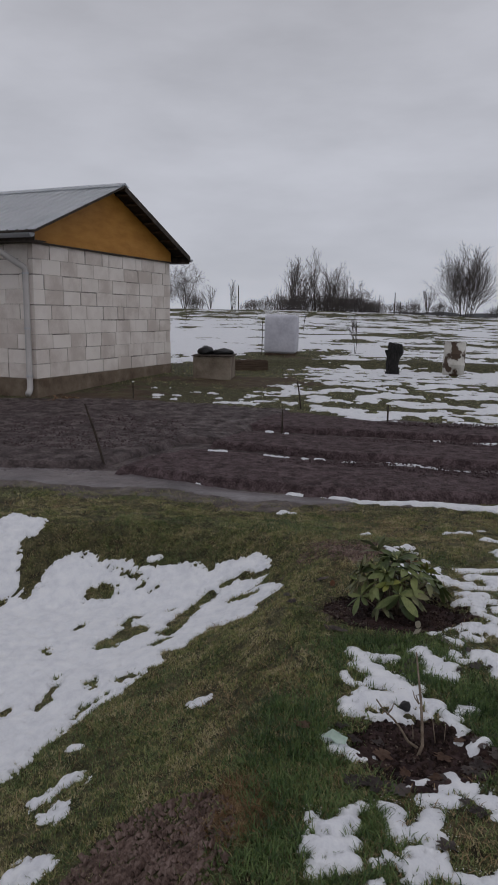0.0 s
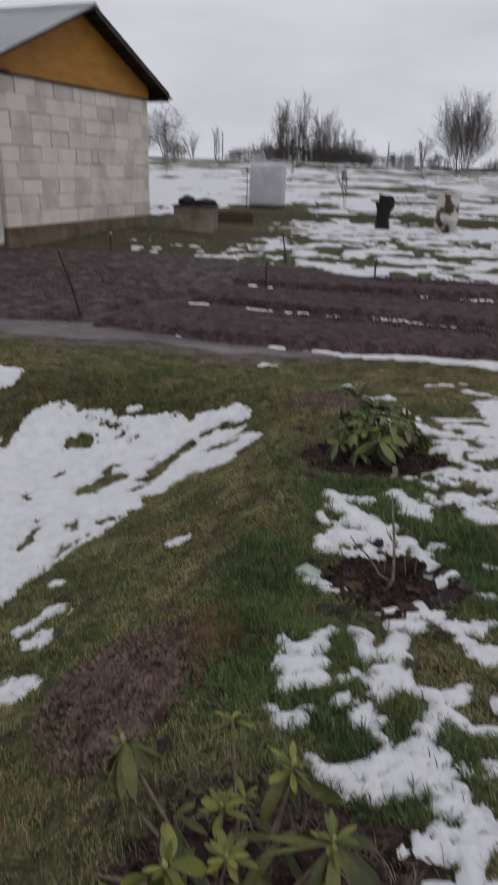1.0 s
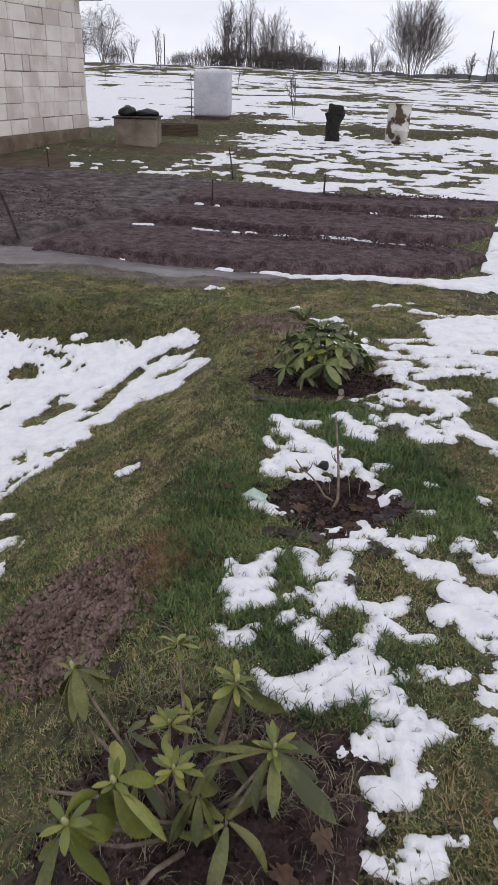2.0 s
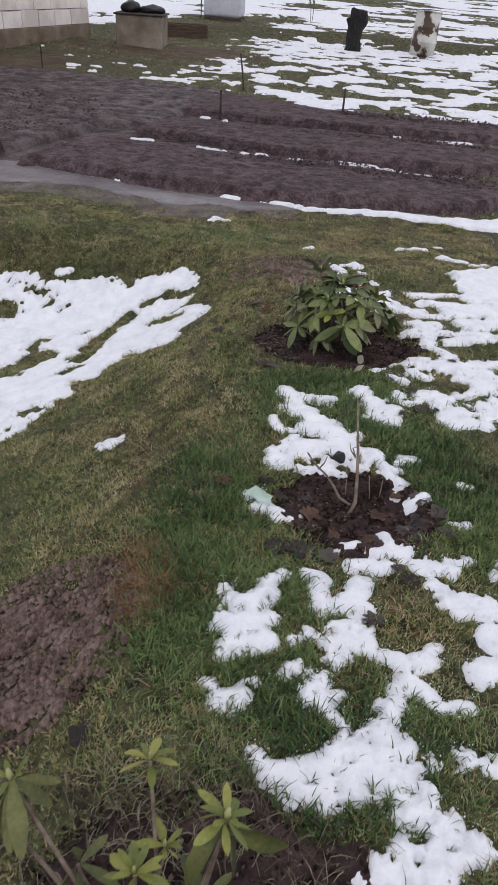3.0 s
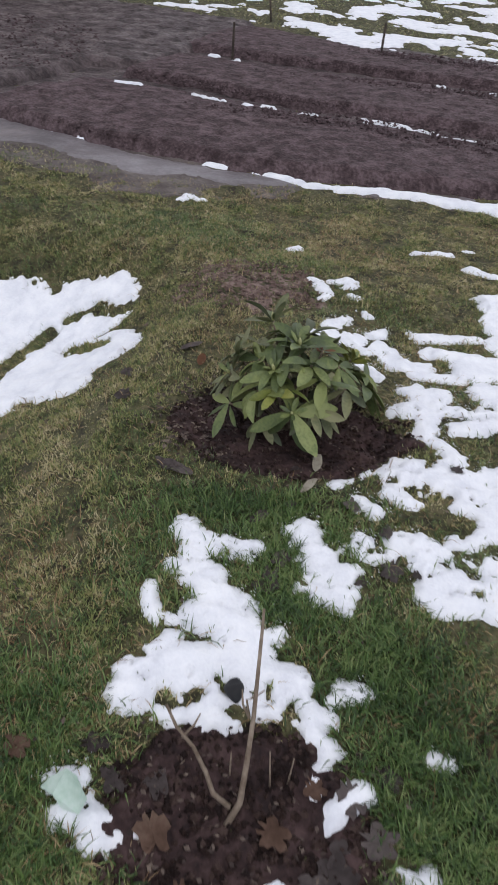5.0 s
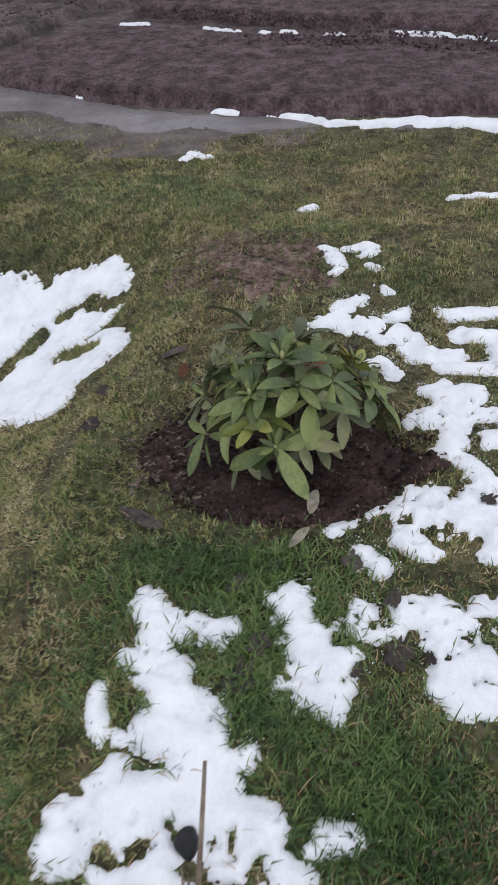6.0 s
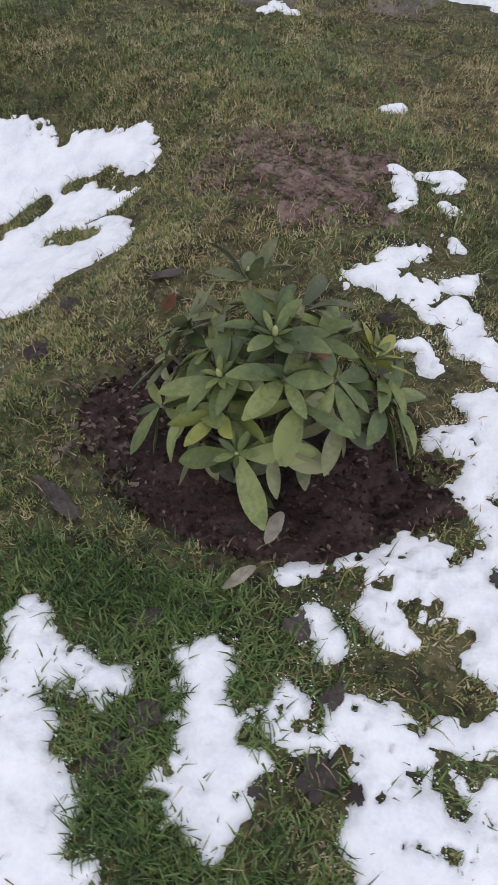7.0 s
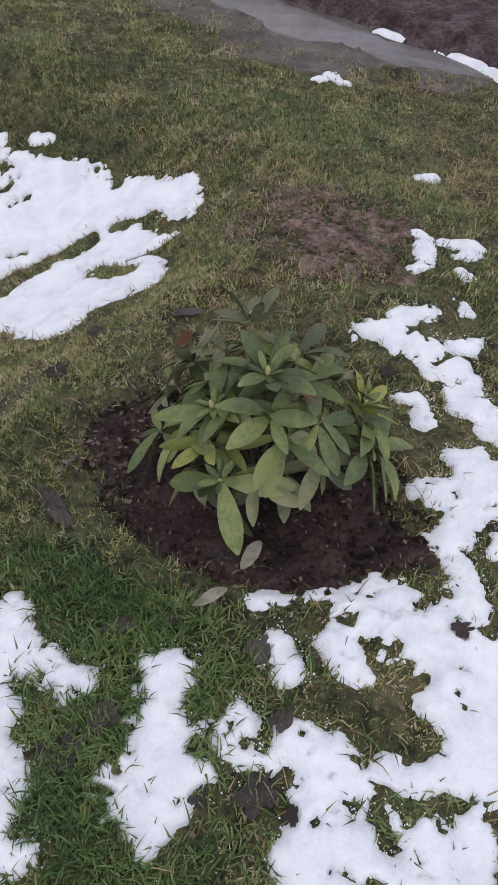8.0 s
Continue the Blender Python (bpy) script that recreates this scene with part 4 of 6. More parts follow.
blades("lush_grass", x, y, rng.uniform(0.018, 0.05, k), rng.uniform(0.0020, 0.0040, k), rng.uniform(0.3, 1.35, k), M_LUSH, "longer lush green grass beside the bare shrub")
x, y = scatter(110000, -1.6, 2.4, 0.4, 5.3, lambda a, b: (1 - 0.9 * spots_at(a, b)) * 0.22 + 0.7 * np.maximum(sst(0.55, 0.70, fbm(a * 2.3, b * 2.3, 54, 3)), np.maximum(np.exp(-((a - .43) ** 2 + (b - 1.62) ** 2) / .012), np.exp(-(((a - .97) / .3) ** 2 + ((b - 3.9) / .22) ** 2)))))
k = len(x)
blades("dry_straw", x, y, rng.uniform(0.02, 0.06, k), rng.uniform(0.0012, 0.0026, k), rng.uniform(1.1, 1.55, k), M_STRAW, "dry straw-coloured dead grass lying in the lawn")
x, y = scatter(90000, 0.15, 0.75, 1.4, 2.05, lambda a, b: 1.3 * np.exp(-(((a - .40) / .11) ** 2 + ((b - 1.69) / .11) ** 2) ** 1.5) * sst(0.2, 0.5, fbm(a * 12, b * 12, 68, 3)))
k = len(x)
blades("rusty_straw", x, y, rng.uniform(0.015, 0.04, k), rng.uniform(0.0014, 0.003, k), rng.uniform(0.7, 1.5, k), M_RUST, "rust-brown withered grass beside the bare earth")
x, y = scatter(200000, -0.5, 0.85, 1.2, 4.7, lambda a, b: sst(0.42, 0.62, fbm(a * 11, b * 11, 67, 3)))
k = len(x)
blades("bank_grass", x, y, rng.uniform(0.010, 0.026, k), rng.uniform(0.0018, 0.0036, k), rng.uniform(0.5, 1.45, k), M_GRASS, "olive winter grass on the bank beside the hollow", bent=False)
x, y = rng.normal(0.60, 0.22, 4500), rng.normal(0.95, 0.16, 4500)
ok = (near_snow(x, y) < -0.004) & (fbm(x * 9, y * 9, 58, 3) > rng.uniform(0.3, 0.75, len(x)))
x, y = x[ok], y[ok]
k = len(x)
blades("dead_stalks", x, y, rng.uniform(0.02, 0.07, k), rng.uniform(0.0012, 0.0026, k), rng.uniform(1.0, 1.5, k), M_STALK, "withered grass stalks lying round the sparse shrub", 0.008)
# the lawn beside and behind, coarser
x, y = rng.uniform(-5.0, 6.0, 70000), rng.uniform(-3.0, 5.5, 70000)
edge = np.maximum.reduce([np.abs(x - 0.525) - 2.2, 0.3 - y])
ok = (edge > rng.uniform(-0.5, 0.0, len(x))) & (near_snow(x, y) < 0) & (f_mud(x, y) < -0.3)
x, y = x[ok], y[ok]
k = len(x)
blades("rough_lawn", x, y, rng.uniform(0.02, 0.06, k), rng.uniform(0.007, 0.013, k), rng.uniform(0.8, 1.5, k), M_GRASS, "rough matted winter lawn round about", bent=False)
# coarser grass further off
n = 240000
r = 5.0 * np.exp(rng.uniform(0, math.log(12.0), n))
a = np.radians(rng.uniform(-28, 31, n))
x, y = 0.5 + r * np.sin(a), r * np.cos(a)
ok = (field_f(x, y) < 0.0) & (soil_any(x, y) < 0.0) & ((y > 5.3) | (x > 2.75) | (x < -1.7)) & (np.abs(y - 18.2 - 0.35 * np.sin(x * 0.7)) > rng.uniform(0.1, 0.8, n))
ok &= ((x + 2.2) / 2.2) ** 2 + ((y - 12.2) / 1.6) ** 2 > rng.uniform(0.3, 1.6, n)  # trodden thin before the house
x, y = x[ok], y[ok]
k = len(x)
g = np.clip(y / 8, 0.7, 6)
blades("field_grass", x, y, rng.uniform(0.02, 0.055, k) * g ** 0.3, rng.uniform(0.004, 0.008, k) * g, rng.uniform(0.8, 1.5, k), M_GRASS, "rough tussocky field grass between the snow patches", bent=False)

# ---- house ----
house = empty("house", pose(-3.516, 11.58, 0, 0, 0, 68.93), "unfinished single-storey outbuilding of white aerated blocks with ochre gable", "house")
WL, WW, WB, WT = 7.0, 4.587, 0.25, 2.50


def block_mesh(length, height, depth):
    bm = box(bmesh.new(), 0, length, 0, depth, 0, height, 0.004)
    me = bpy.data.meshes.new("block")
    bm.to_mesh(me)
    bm.free()
    me.materials.append(M_BLOCK)
    return me


def block_wall(core, length, side):
    """Courses of blocks with open joints, as children of the wall. side: along the gable or along the eaves."""
    rb = random.Random(7 if side else 3)
    sizes = {}
    for c in range(9):
        at = 0.0
        first = rb.choice((0.28, 0.35, 0.5, 0.45, 0.2))
        while at < length - 0.02:
            ln = first if at == 0 else rb.choice((0.5, 0.5, 0.5, 0.53, 0.47))
            if rb.random() < 0.06:
                ln = 0.22
            if length - at - ln < 0.15:
                ln = length - at
            key = (round(ln, 2), rb.choice((0.004, 0.006, 0.010, 0.016, 0.026)), rb.choice((0.247, 0.244, 0.239, 0.231)))
            if key not in sizes:
                sizes[key] = block_mesh(key[0] - key[1], key[2], 0.10)
            ob = new("block", sizes[key])
            ob.parent = core
            out = rb.uniform(-0.003, 0.003)
            if side:
                ob.matrix_basis = pose(out, at + 0.106 + ln - 0.004, WB + c * 0.25, 0, 0, -90)
            else:
                ob.matrix_basis = pose(at + 0.004, out, WB + c * 0.25)
            at += ln


for nm, b, s in (("gable_wall", (0.02, WW - 0.02, 0.012, 0.3), None), ("eaves_wall", (0.012, 0.3, 0.3, WL), None), ("rear_wall", (0.3, WW - 0.02, WL - 0.3, WL), None), ("far_wall", (WW - 0.3, WW - 0.02, 0.3, WL - 0.3), None)):
    core = part(nm, box(bmesh.new(), *b, WB - 0.004, WT), M_MORTAR, house, "grey mortar core of the block wall")
    if nm == "gable_wall":
        block_wall(core, WW, False)
    if nm == "eaves_wall":
        block_wall(core, WL - 0.11, True)
part("plinth", box(bmesh.new(), -0.015, WW + 0.015, -0.015, WL + 0.015, -0.3, WB - 0.006, 0.01), M_PLINTH, house, "rough concrete plinth stained with earth")
PITCH_H, RIDGE_X, EAVE = 3.76, WW / 2, 0.32
RUN = RIDGE_X + EAVE
SLOPE_T = (PITCH_H - 2.66) / RUN
bm = bmesh.new()
tri = [(0.0, WT + 0.004), (WW, WT + 0.004), (WW, PITCH_H - 0.08 - SLOPE_T * RIDGE_X), (RIDGE_X, PITCH_H - 0.08), (0.0, PITCH_H - 0.08 - SLOPE_T * RIDGE_X)]
fr = [bm.verts.new((x, -0.022, z)) for x, z in tri]
bk = [bm.verts.new((x, 0.06, z)) for x, z in tri]
bm.faces.new(fr)
bm.faces.new(bk[::-1])
for i in range(5):
    bm.faces.new((fr[i], bk[i], bk[(i + 1) % 5], fr[(i + 1) % 5]))
part("gable_board", bm, M_BOARD, house, "smooth ochre-orange boarded gable triangle")
part("drip_batten", box(bmesh.new(), -0.02, WW + 0.02, -0.045, -0.023, WT - 0.012, WT + 0.018, 0.004), M_DARKWOOD, house, "dark timber drip batten")


def slope_sheet(sign):
    """One side of the ribbed metal roof."""
    bm = bmesh.new()
    rows = []
    y, prof = -0.34, []
    while y < WL + 0.3:
        prof += [(y, 0.0), (y + 0.13, 0.0), (y + 0.145, 0.014), (y + 0.175, 0.014), (y + 0.19, 0.0)]
        y += 0.20
    for s in (0.0, 0.5, 1.0):
        rows.append([bm.verts.new((RIDGE_X - sign * RUN * s, yy, PITCH_H - SLOPE_T * RUN * s + h)) for yy, h in prof])
    for r0, r1 in zip(rows, rows[1:]):
        for i in range(len(prof) - 1):
            bm.faces.new((r0[i], r0[i + 1], r1[i + 1], r1[i]) if sign > 0 else (r0[i + 1], r0[i], r1[i], r1[i + 1]))
    bmesh.ops.solidify(bm, geom=bm.faces[:], thickness=0.004)
    return bm


def slope_deck(sign, y0, y1, top, thick, x_in=0.0):
    bm = bmesh.new()
    pts = []
    for s in (x_in, 1.0):
        for d in (top, top - thick):
            for yy in (y0, y1):
                pts.append(bm.verts.new((RIDGE_X - sign * RUN * s, yy, PITCH_H - SLOPE_T * RUN * s + d)))
    for f in ((0, 1, 3, 2), (4, 6, 7, 5), (0, 4, 5, 1), (2, 3, 7, 6), (0, 2, 6, 4), (1, 5, 7, 3)):
        bm.faces.new([pts[i] for i in f])
    bmesh.ops.recalc_face_normals(bm, faces=bm.faces[:])
    return bm


for sign in (1, -1):
    part("roof_sheet", slope_sheet(sign), M_ROOF, house, "grey ribbed sheet-metal roofing")
    part("roof_deck", slope_deck(sign, -0.32, WL + 0.25, -0.012, 0.03), M_DARKWOOD, house, "dark timber roof boards")
    part("verge_board", slope_deck(sign, -0.345, -0.322, -0.008, 0.035 if sign > 0 else 0.11), M_DARKWOOD, house, "dark verge board")
    x = RIDGE_X - sign * RUN
    part("fascia", box(bmesh.new(), min(x, x + sign * 0.02) - (0.0), max(x, x + sign * 0.02), -0.32, WL + 0.25, PITCH_H - SLOPE_T * RUN - 0.17, PITCH_H - SLOPE_T * RUN - 0.02), M_DARKWOOD, house, "dark fascia board")
    bm = bmesh.new()
    yy = 0.4
    while yy < WL:
        b = slope_deck(sign, yy, yy + 0.06, -0.043, 0.10, 0.12)
        me = bpy.data.meshes.new("t")
        b.to_mesh(me)
        b.free()
        bm.from_mesh(me)
        bpy.data.meshes.remove(me)
        yy += 0.9
    part("rafters", bm, M_DARKWOOD, house)
    soffit = box(bmesh.new(), *sorted((x + sign * 0.022, x + sign * EAVE)), -0.3, WL + 0.2, PITCH_H - SLOPE_T * RUN - 0.17, PITCH_H - SLOPE_T * RUN - 0.15)
    part("soffit", soffit, M_DARKWOOD, house)
bm = bmesh.new()
for k, yy in enumerate(np.arange(-0.34, WL + 0.2, 0.2)):
    for sign in (1, -1):
        q = [bm.verts.new((RIDGE_X, yy, PITCH_H + 0.045)), bm.verts.new((RIDGE_X, yy + 0.197, PITCH_H + 0.045)), bm.verts.new((RIDGE_X - sign * 0.15, yy + 0.197, PITCH_H - 0.035)), bm.verts.new((RIDGE_X - sign * 0.15, yy, PITCH_H - 0.035))]
        bm.faces.new(q if sign > 0 else q[::-1])
bmesh.ops.solidify(bm, geom=bm.faces[:], thickness=0.006)
part("ridge_cap", bm, M_ROOF, house, "pressed metal ridge cap")
# gutter and downpipe
bm = bmesh.new()
gx, gz = -EAVE - 0.07, 2.60
prof = [(gx + 0.065 * math.cos(t), gz + 0.065 * math.sin(t)) for t in np.linspace(math.pi, 2 * math.pi, 9)]
ra = [[bm.verts.new((x, yy, z)) for x, z in prof] for yy in (-0.34, WL * 0.5, WL + 0.2)]
for r0, r1 in zip(ra, ra[1:]):
    for i in range(8):
        bm.faces.new((r0[i], r1[i], r1[i + 1], r0[i + 1]))
bm.faces.new(ra[0])
bmesh.ops.solidify(bm, geom=bm.faces[:], thickness=0.004)
part("gutter", bm, M_GUTTER, house, "half-round grey metal gutter")
bm = bmesh.new()
hx = WW + EAVE + 0.07
rb_ = [[bm.verts.new((hx + 0.065 * math.cos(t), yy, gz + 0.065 * math.sin(t))) for t in np.linspace(math.pi, 2 * math.pi, 9)] for yy in (-0.34, WL + 0.2)]
for i in range(8):
    bm.faces.new((rb_[0][i], rb_[1][i], rb_[1][i + 1], rb_[0][i + 1]))
bm.faces.new(rb_[0])
bmesh.ops.solidify(bm, geom=bm.faces[:], thickness=0.004)
part("gutter", bm, M_GUTTER, house, "half-round grey metal gutter")
for k in range(8):
    s = 0.06 + 0.125 * k
    bx, bz = RIDGE_X + RUN * s, PITCH_H - SLOPE_T * RUN * s - 0.043
    part("purlin", box(bmesh.new(), bx - 0.045, bx + 0.045, -0.315, -0.03, bz - 0.05, bz - 0.002 - abs(SLOPE_T) * 0.045), M_PLANK, house, "brown purlin end under the verge")
down = part("downpipe", tube(bmesh.new(), [(gx, 0.42, gz - 0.06), (gx, 0.42, 2.40), (gx + 0.02, 0.40, 2.36), (-0.09, 0.11, 2.10), (-0.075, 0.095, 2.05), (-0.075, 0.095, 1.0), (-0.075, 0.095, 0.10), (-0.10, 0.085, 0.05), (-0.18, 0.06, 0.0)], [0.052] * 9, 14), M_PIPE, house, "pale grey round downpipe with a bent shoe", smooth=True)
for z in (2.0, 1.1, 0.3):
    part("pipe_clip", tube(bmesh.new(), [(-0.075, 0.095, z - 0.015), (-0.075, 0.095, z + 0.015)], [0.058, 0.058], 14), M_GUTTER, down)

# ---- things in the field ----


def gz_at(x, y):
    return float(ground_z(np.array([x]), np.array([y]))[0])


def lumpy(bm, amount, scale, seed):
    for v in bm.verts:
        n = noise.noise_vector(v.co * scale + Vector((seed, seed * 2.1, -seed)))
        v.co += n * amount
    return bm


z0 = gz_at(-0.77, 14.9)
pit = empty("concrete_box", pose(-0.77, 14.9, z0 - 0.03, 0, 0, -4), "square weathered concrete well box standing in the grass", "well")
for a in ((-0.40, 0.40, -0.40, -0.32), (-0.40, 0.40, 0.32, 0.40), (-0.40, -0.32, -0.319, 0.319), (0.32, 0.40, -0.319, 0.319)):
    part("side_wall", box(bmesh.new(), *a, 0, 0.50, 0.012), M_CONC, pit, "stained concrete side")
part("lid", lumpy(box(bmesh.new(), -0.43, 0.43, -0.43, 0.43, 0.503, 0.53, 0.008), 0.006, 3, 2), M_DARKWOOD, pit, "dark warped board lid")
for cx, cy, sx, sy, sz, s in ((-0.20, 0.0, 0.17, 0.2, 0.12, 3), (0.17, 0.05, 0.24, 0.18, 0.075, 8)):
    bm = bmesh.new()
    bmesh.ops.create_icosphere(bm, subdivisions=3, radius=1.0)
    for v in bm.verts:
        v.co = Vector((v.co.x * sx, v.co.y * sy, v.co.z * sz))
    lumpy(bm, 0.035, 9, s)
    for v in bm.verts:
        v.co.z = max(v.co.z, -sz * 0.5) + sz * 0.5
    bag = part("plastic_bag", bm, M_BLACK, None, smooth=True)
    bag.matrix_world = pose(-0.77 + cx, 14.9 + cy, z0 + 0.5)
    tagged(bag, "crumpled black plastic bag lying on the board lid", "bag", "bags on the well box")

z0 = gz_at(-0.05, 16.9)
edging = empty("plank_edging", pose(-0.05, 16.9, z0 - 0.02, 0, 0, 3), "low rotten plank edging in the grass", "edging")
for i in range(2):
    part("plank", box(bmesh.new(), -0.42, 0.42, -0.02 + 0.5 * i, 0.02 + 0.5 * i, 0, 0.26, 0.006), M_PLANK, edging)
part("plank", box(bmesh.new(), 0.38, 0.42, 0.025, 0.475, 0, 0.24, 0.006), M_PLANK, edging)

z0 = gz_at(0.75, 22.2)
tank = empty("wrapped_tank", pose(0.75, 22.2, z0 - 0.02, 0, 0, -6), "square liquid tank wrapped in pale grey-white plastic film", "tank")
bm = box(bmesh.new(), -0.5, 0.5, -0.55, 0.55, 0.06, 1.24, 0.10, 4)
bmesh.ops.subdivide_edges(bm, edges=bm.edges[:], cuts=3, use_grid_fill=True)
part("film_cover", lumpy(lumpy(bm, 0.02, 2.2, 4), 0.008, 9, 7), M_WRAP, tank, "taut pale grey plastic wrap", smooth=True)
part("cap_fold", lumpy(box(bmesh.new(), -0.40, 0.40, -0.42, 0.42, 1.10, 1.262, 0.07, 4), 0.02, 4, 9), M_WRAP, tank, "folded film over the top", smooth=True)
part("pallet", box(bmesh.new(), -0.48, 0.48, -0.52, 0.52, -0.02, 0.058, 0.006), M_PLANK, tank, "dark pallet base")
tube(bmb := bmesh.new(), [(-0.58, -0.45, 0), (-0.575, -0.45, 0.6), (-0.585, -0.45, 1.15)], [0.014, 0.013, 0.01], 6)
part("support_stick", bmb, M_BARK, tank, "thin stick leaning on the wrap")

z0 = gz_at(3.28, 16.3)
bm = bmesh.new()
tube(bm, [(0, 0, -0.05), (0.0, 0, 0.12), (0.02, 0, 0.35), (0.05, 0, 0.52), (0.06, 0, 0.66), (0.07, 0, 0.73)], [0.19, 0.165, 0.155, 0.165, 0.175, 0.16], 14)
tube(bm, [(-0.02, 0, 0.45), (-0.14, -0.02, 0.53), (-0.17, -0.03, 0.60)], [0.09, 0.07, 0.04], 8)
bmesh.ops.subdivide_edges(bm, edges=bm.edges[:], cuts=1, use_grid_fill=True)
stump = part("charred_stump", lumpy(lumpy(bm, 0.05, 6, 3), 0.02, 20, 5), M_CHAR, None)
stump.matrix_world = pose(3.28, 16.3, z0)
tagged(stump, "charred black tree stump with a jagged top", "stump")

z0 = gz_at(4.78, 16.6)
barrel = empty("barrel", pose(4.78, 16.6, z0 - 0.02, 0, 1.5, 20), "old white barrel with flaked paint and rust patches", "barrel")
bm = bmesh.new()
tube(bm, [(0, 0, z) for z in (0, 0.02, 0.24, 0.255, 0.27, 0.285, 0.50, 0.515, 0.53, 0.545, 0.75, 0.78)], [0.235, 0.25, 0.25, 0.262, 0.262, 0.25, 0.25, 0.262, 0.262, 0.25, 0.25, 0.255], 28)
part("drum", bm, M_RUSTY, barrel, "flaking white painted steel drum", smooth=True)
part("rim", tube(bmesh.new(), [(0, 0, 0.782), (0, 0, 0.80)], [0.262, 0.258], 28), M_RUSTY, barrel, "rolled rim with snow-white paint")

for x, y, h, lx, ly in ((0.63, 8.6, 0.29, 0.0, 0.0), (2.08, 9.37, 0.29, 0.0, 0.0), (0.96, 10.95, 0.42, -0.07, 0.0), (-1.88, 11.6, 0.27, 0.0, 0.0), (-1.11, 6.5, 0.60, -0.21, 0.05)):
    bm = bmesh.new()
    tube(bm, [(0, 0, -0.08), (lx * 0.5, ly * 0.5, h * 0.5), (lx, ly, h)], [0.013, 0.012, 0.010] if h < 0.5 else [0.014, 0.013, 0.010], 6)
    ob = part("stake", bm, M_DARKWOOD)
    ob.matrix_world = pose(x, y, gz_at(x, y) + 0.02)
    tagged(ob, "thin dark wooden stake leaning in the soil" if lx else "thin dark wooden stake marking the bed", "stake", "garden stakes")


def branch(bm, p, d, length, r0, r1, rr, wander=0.12, lift=0.05, steps=4, sides=4):
    """One bent branch; returns its points."""
    pts, rads = [p], [r0]
    for i in range(steps):
        d = (d + Vector((rr.gauss(0, wander), rr.gauss(0, wander), rr.gauss(0, wander) + lift))).normalized()
        p = p + d * length / steps
        pts.append(p)
        rads.append(r0 + (r1 - r0) * (i + 1) / steps)
    tube(bm, pts, rads, sides, False)
    return pts


def at_part(pts, t):
    i = min(len(pts) - 2, int(t * (len(pts) - 1)))
    return pts[i].lerp(pts[i + 1], t * (len(pts) - 1) - i), (pts[i + 1] - pts[i]).normalized()


def splay(d, angle, rr):
    """A direction at that angle from d, turned at random about it."""
    side = d.cross(Vector((rr.uniform(-1, 1), rr.uniform(-1, 1), rr.uniform(-1, 1))))
    side.normalize()
    return (d * math.cos(angle) + side * math.sin(angle)).normalized()


def twig_tree(trunk, crown, height, stems, fan, angle, limbs, seed, thick, lift):
    """A bare tree: stems fan out from the foot, limbs leave them at an angle, and twigs leave the limbs."""
    rr = random.Random(seed)
    for s_ in range(stems):
        a = 2 * math.pi * (s_ + rr.random()) / stems
        q_ = math.sqrt(rr.random())
        tilt = fan * (q_ if stems > 8 else rr.uniform(0.25, 1.0) if stems > 1 else 0.1)
        d = Vector((math.cos(a) * math.sin(tilt), math.sin(a) * math.sin(tilt), math.cos(tilt)))
        foot = Vector((math.cos(a), math.sin(a), 0)) * (0.15 * height * q_ if stems > 8 else 0.02 * height)
        main = branch(trunk, foot, d, height * rr.uniform(0.82, 1.0) * (1 - (0.45 if stems > 8 else 0.25) * (tilt / max(fan, 0.3)) ** 2), thick, 0.008, rr, 0.07, 0.05 + 0.10 * tilt, 6, 5)
        for k in range(limbs):
            t = 0.10 + 0.88 * (k + rr.random()) / limbs
            q, dq = at_part(main, t)
            ln = height * rr.uniform(0.22, 0.42) * (1.15 - 0.75 * t)
            limb = branch(crown, q, splay(dq, angle * rr.uniform(0.7, 1.2), rr), ln * 1.3, 0.013, 0.005, rr, 0.13, lift, 4, 3)
            for j in range(8):
                q2, d2 = at_part(limb, 0.1 + 0.88 * (j + rr.random()) / 8)
                tw = branch(crown, q2, splay(d2, angle * rr.uniform(0.6, 1.1), rr), ln * rr.uniform(0.3, 0.65), 0.006, 0.0035, rr, 0.15, lift, 3, 3)
                for i_ in range(2):
                    q3, d3 = at_part(tw, rr.uniform(0.2, 0.9))
                    branch(crown, q3, splay(d3, angle, rr), ln * rr.uniform(0.15, 0.35), 0.0045, 0.003, rr, 0.1, lift, 2, 3)


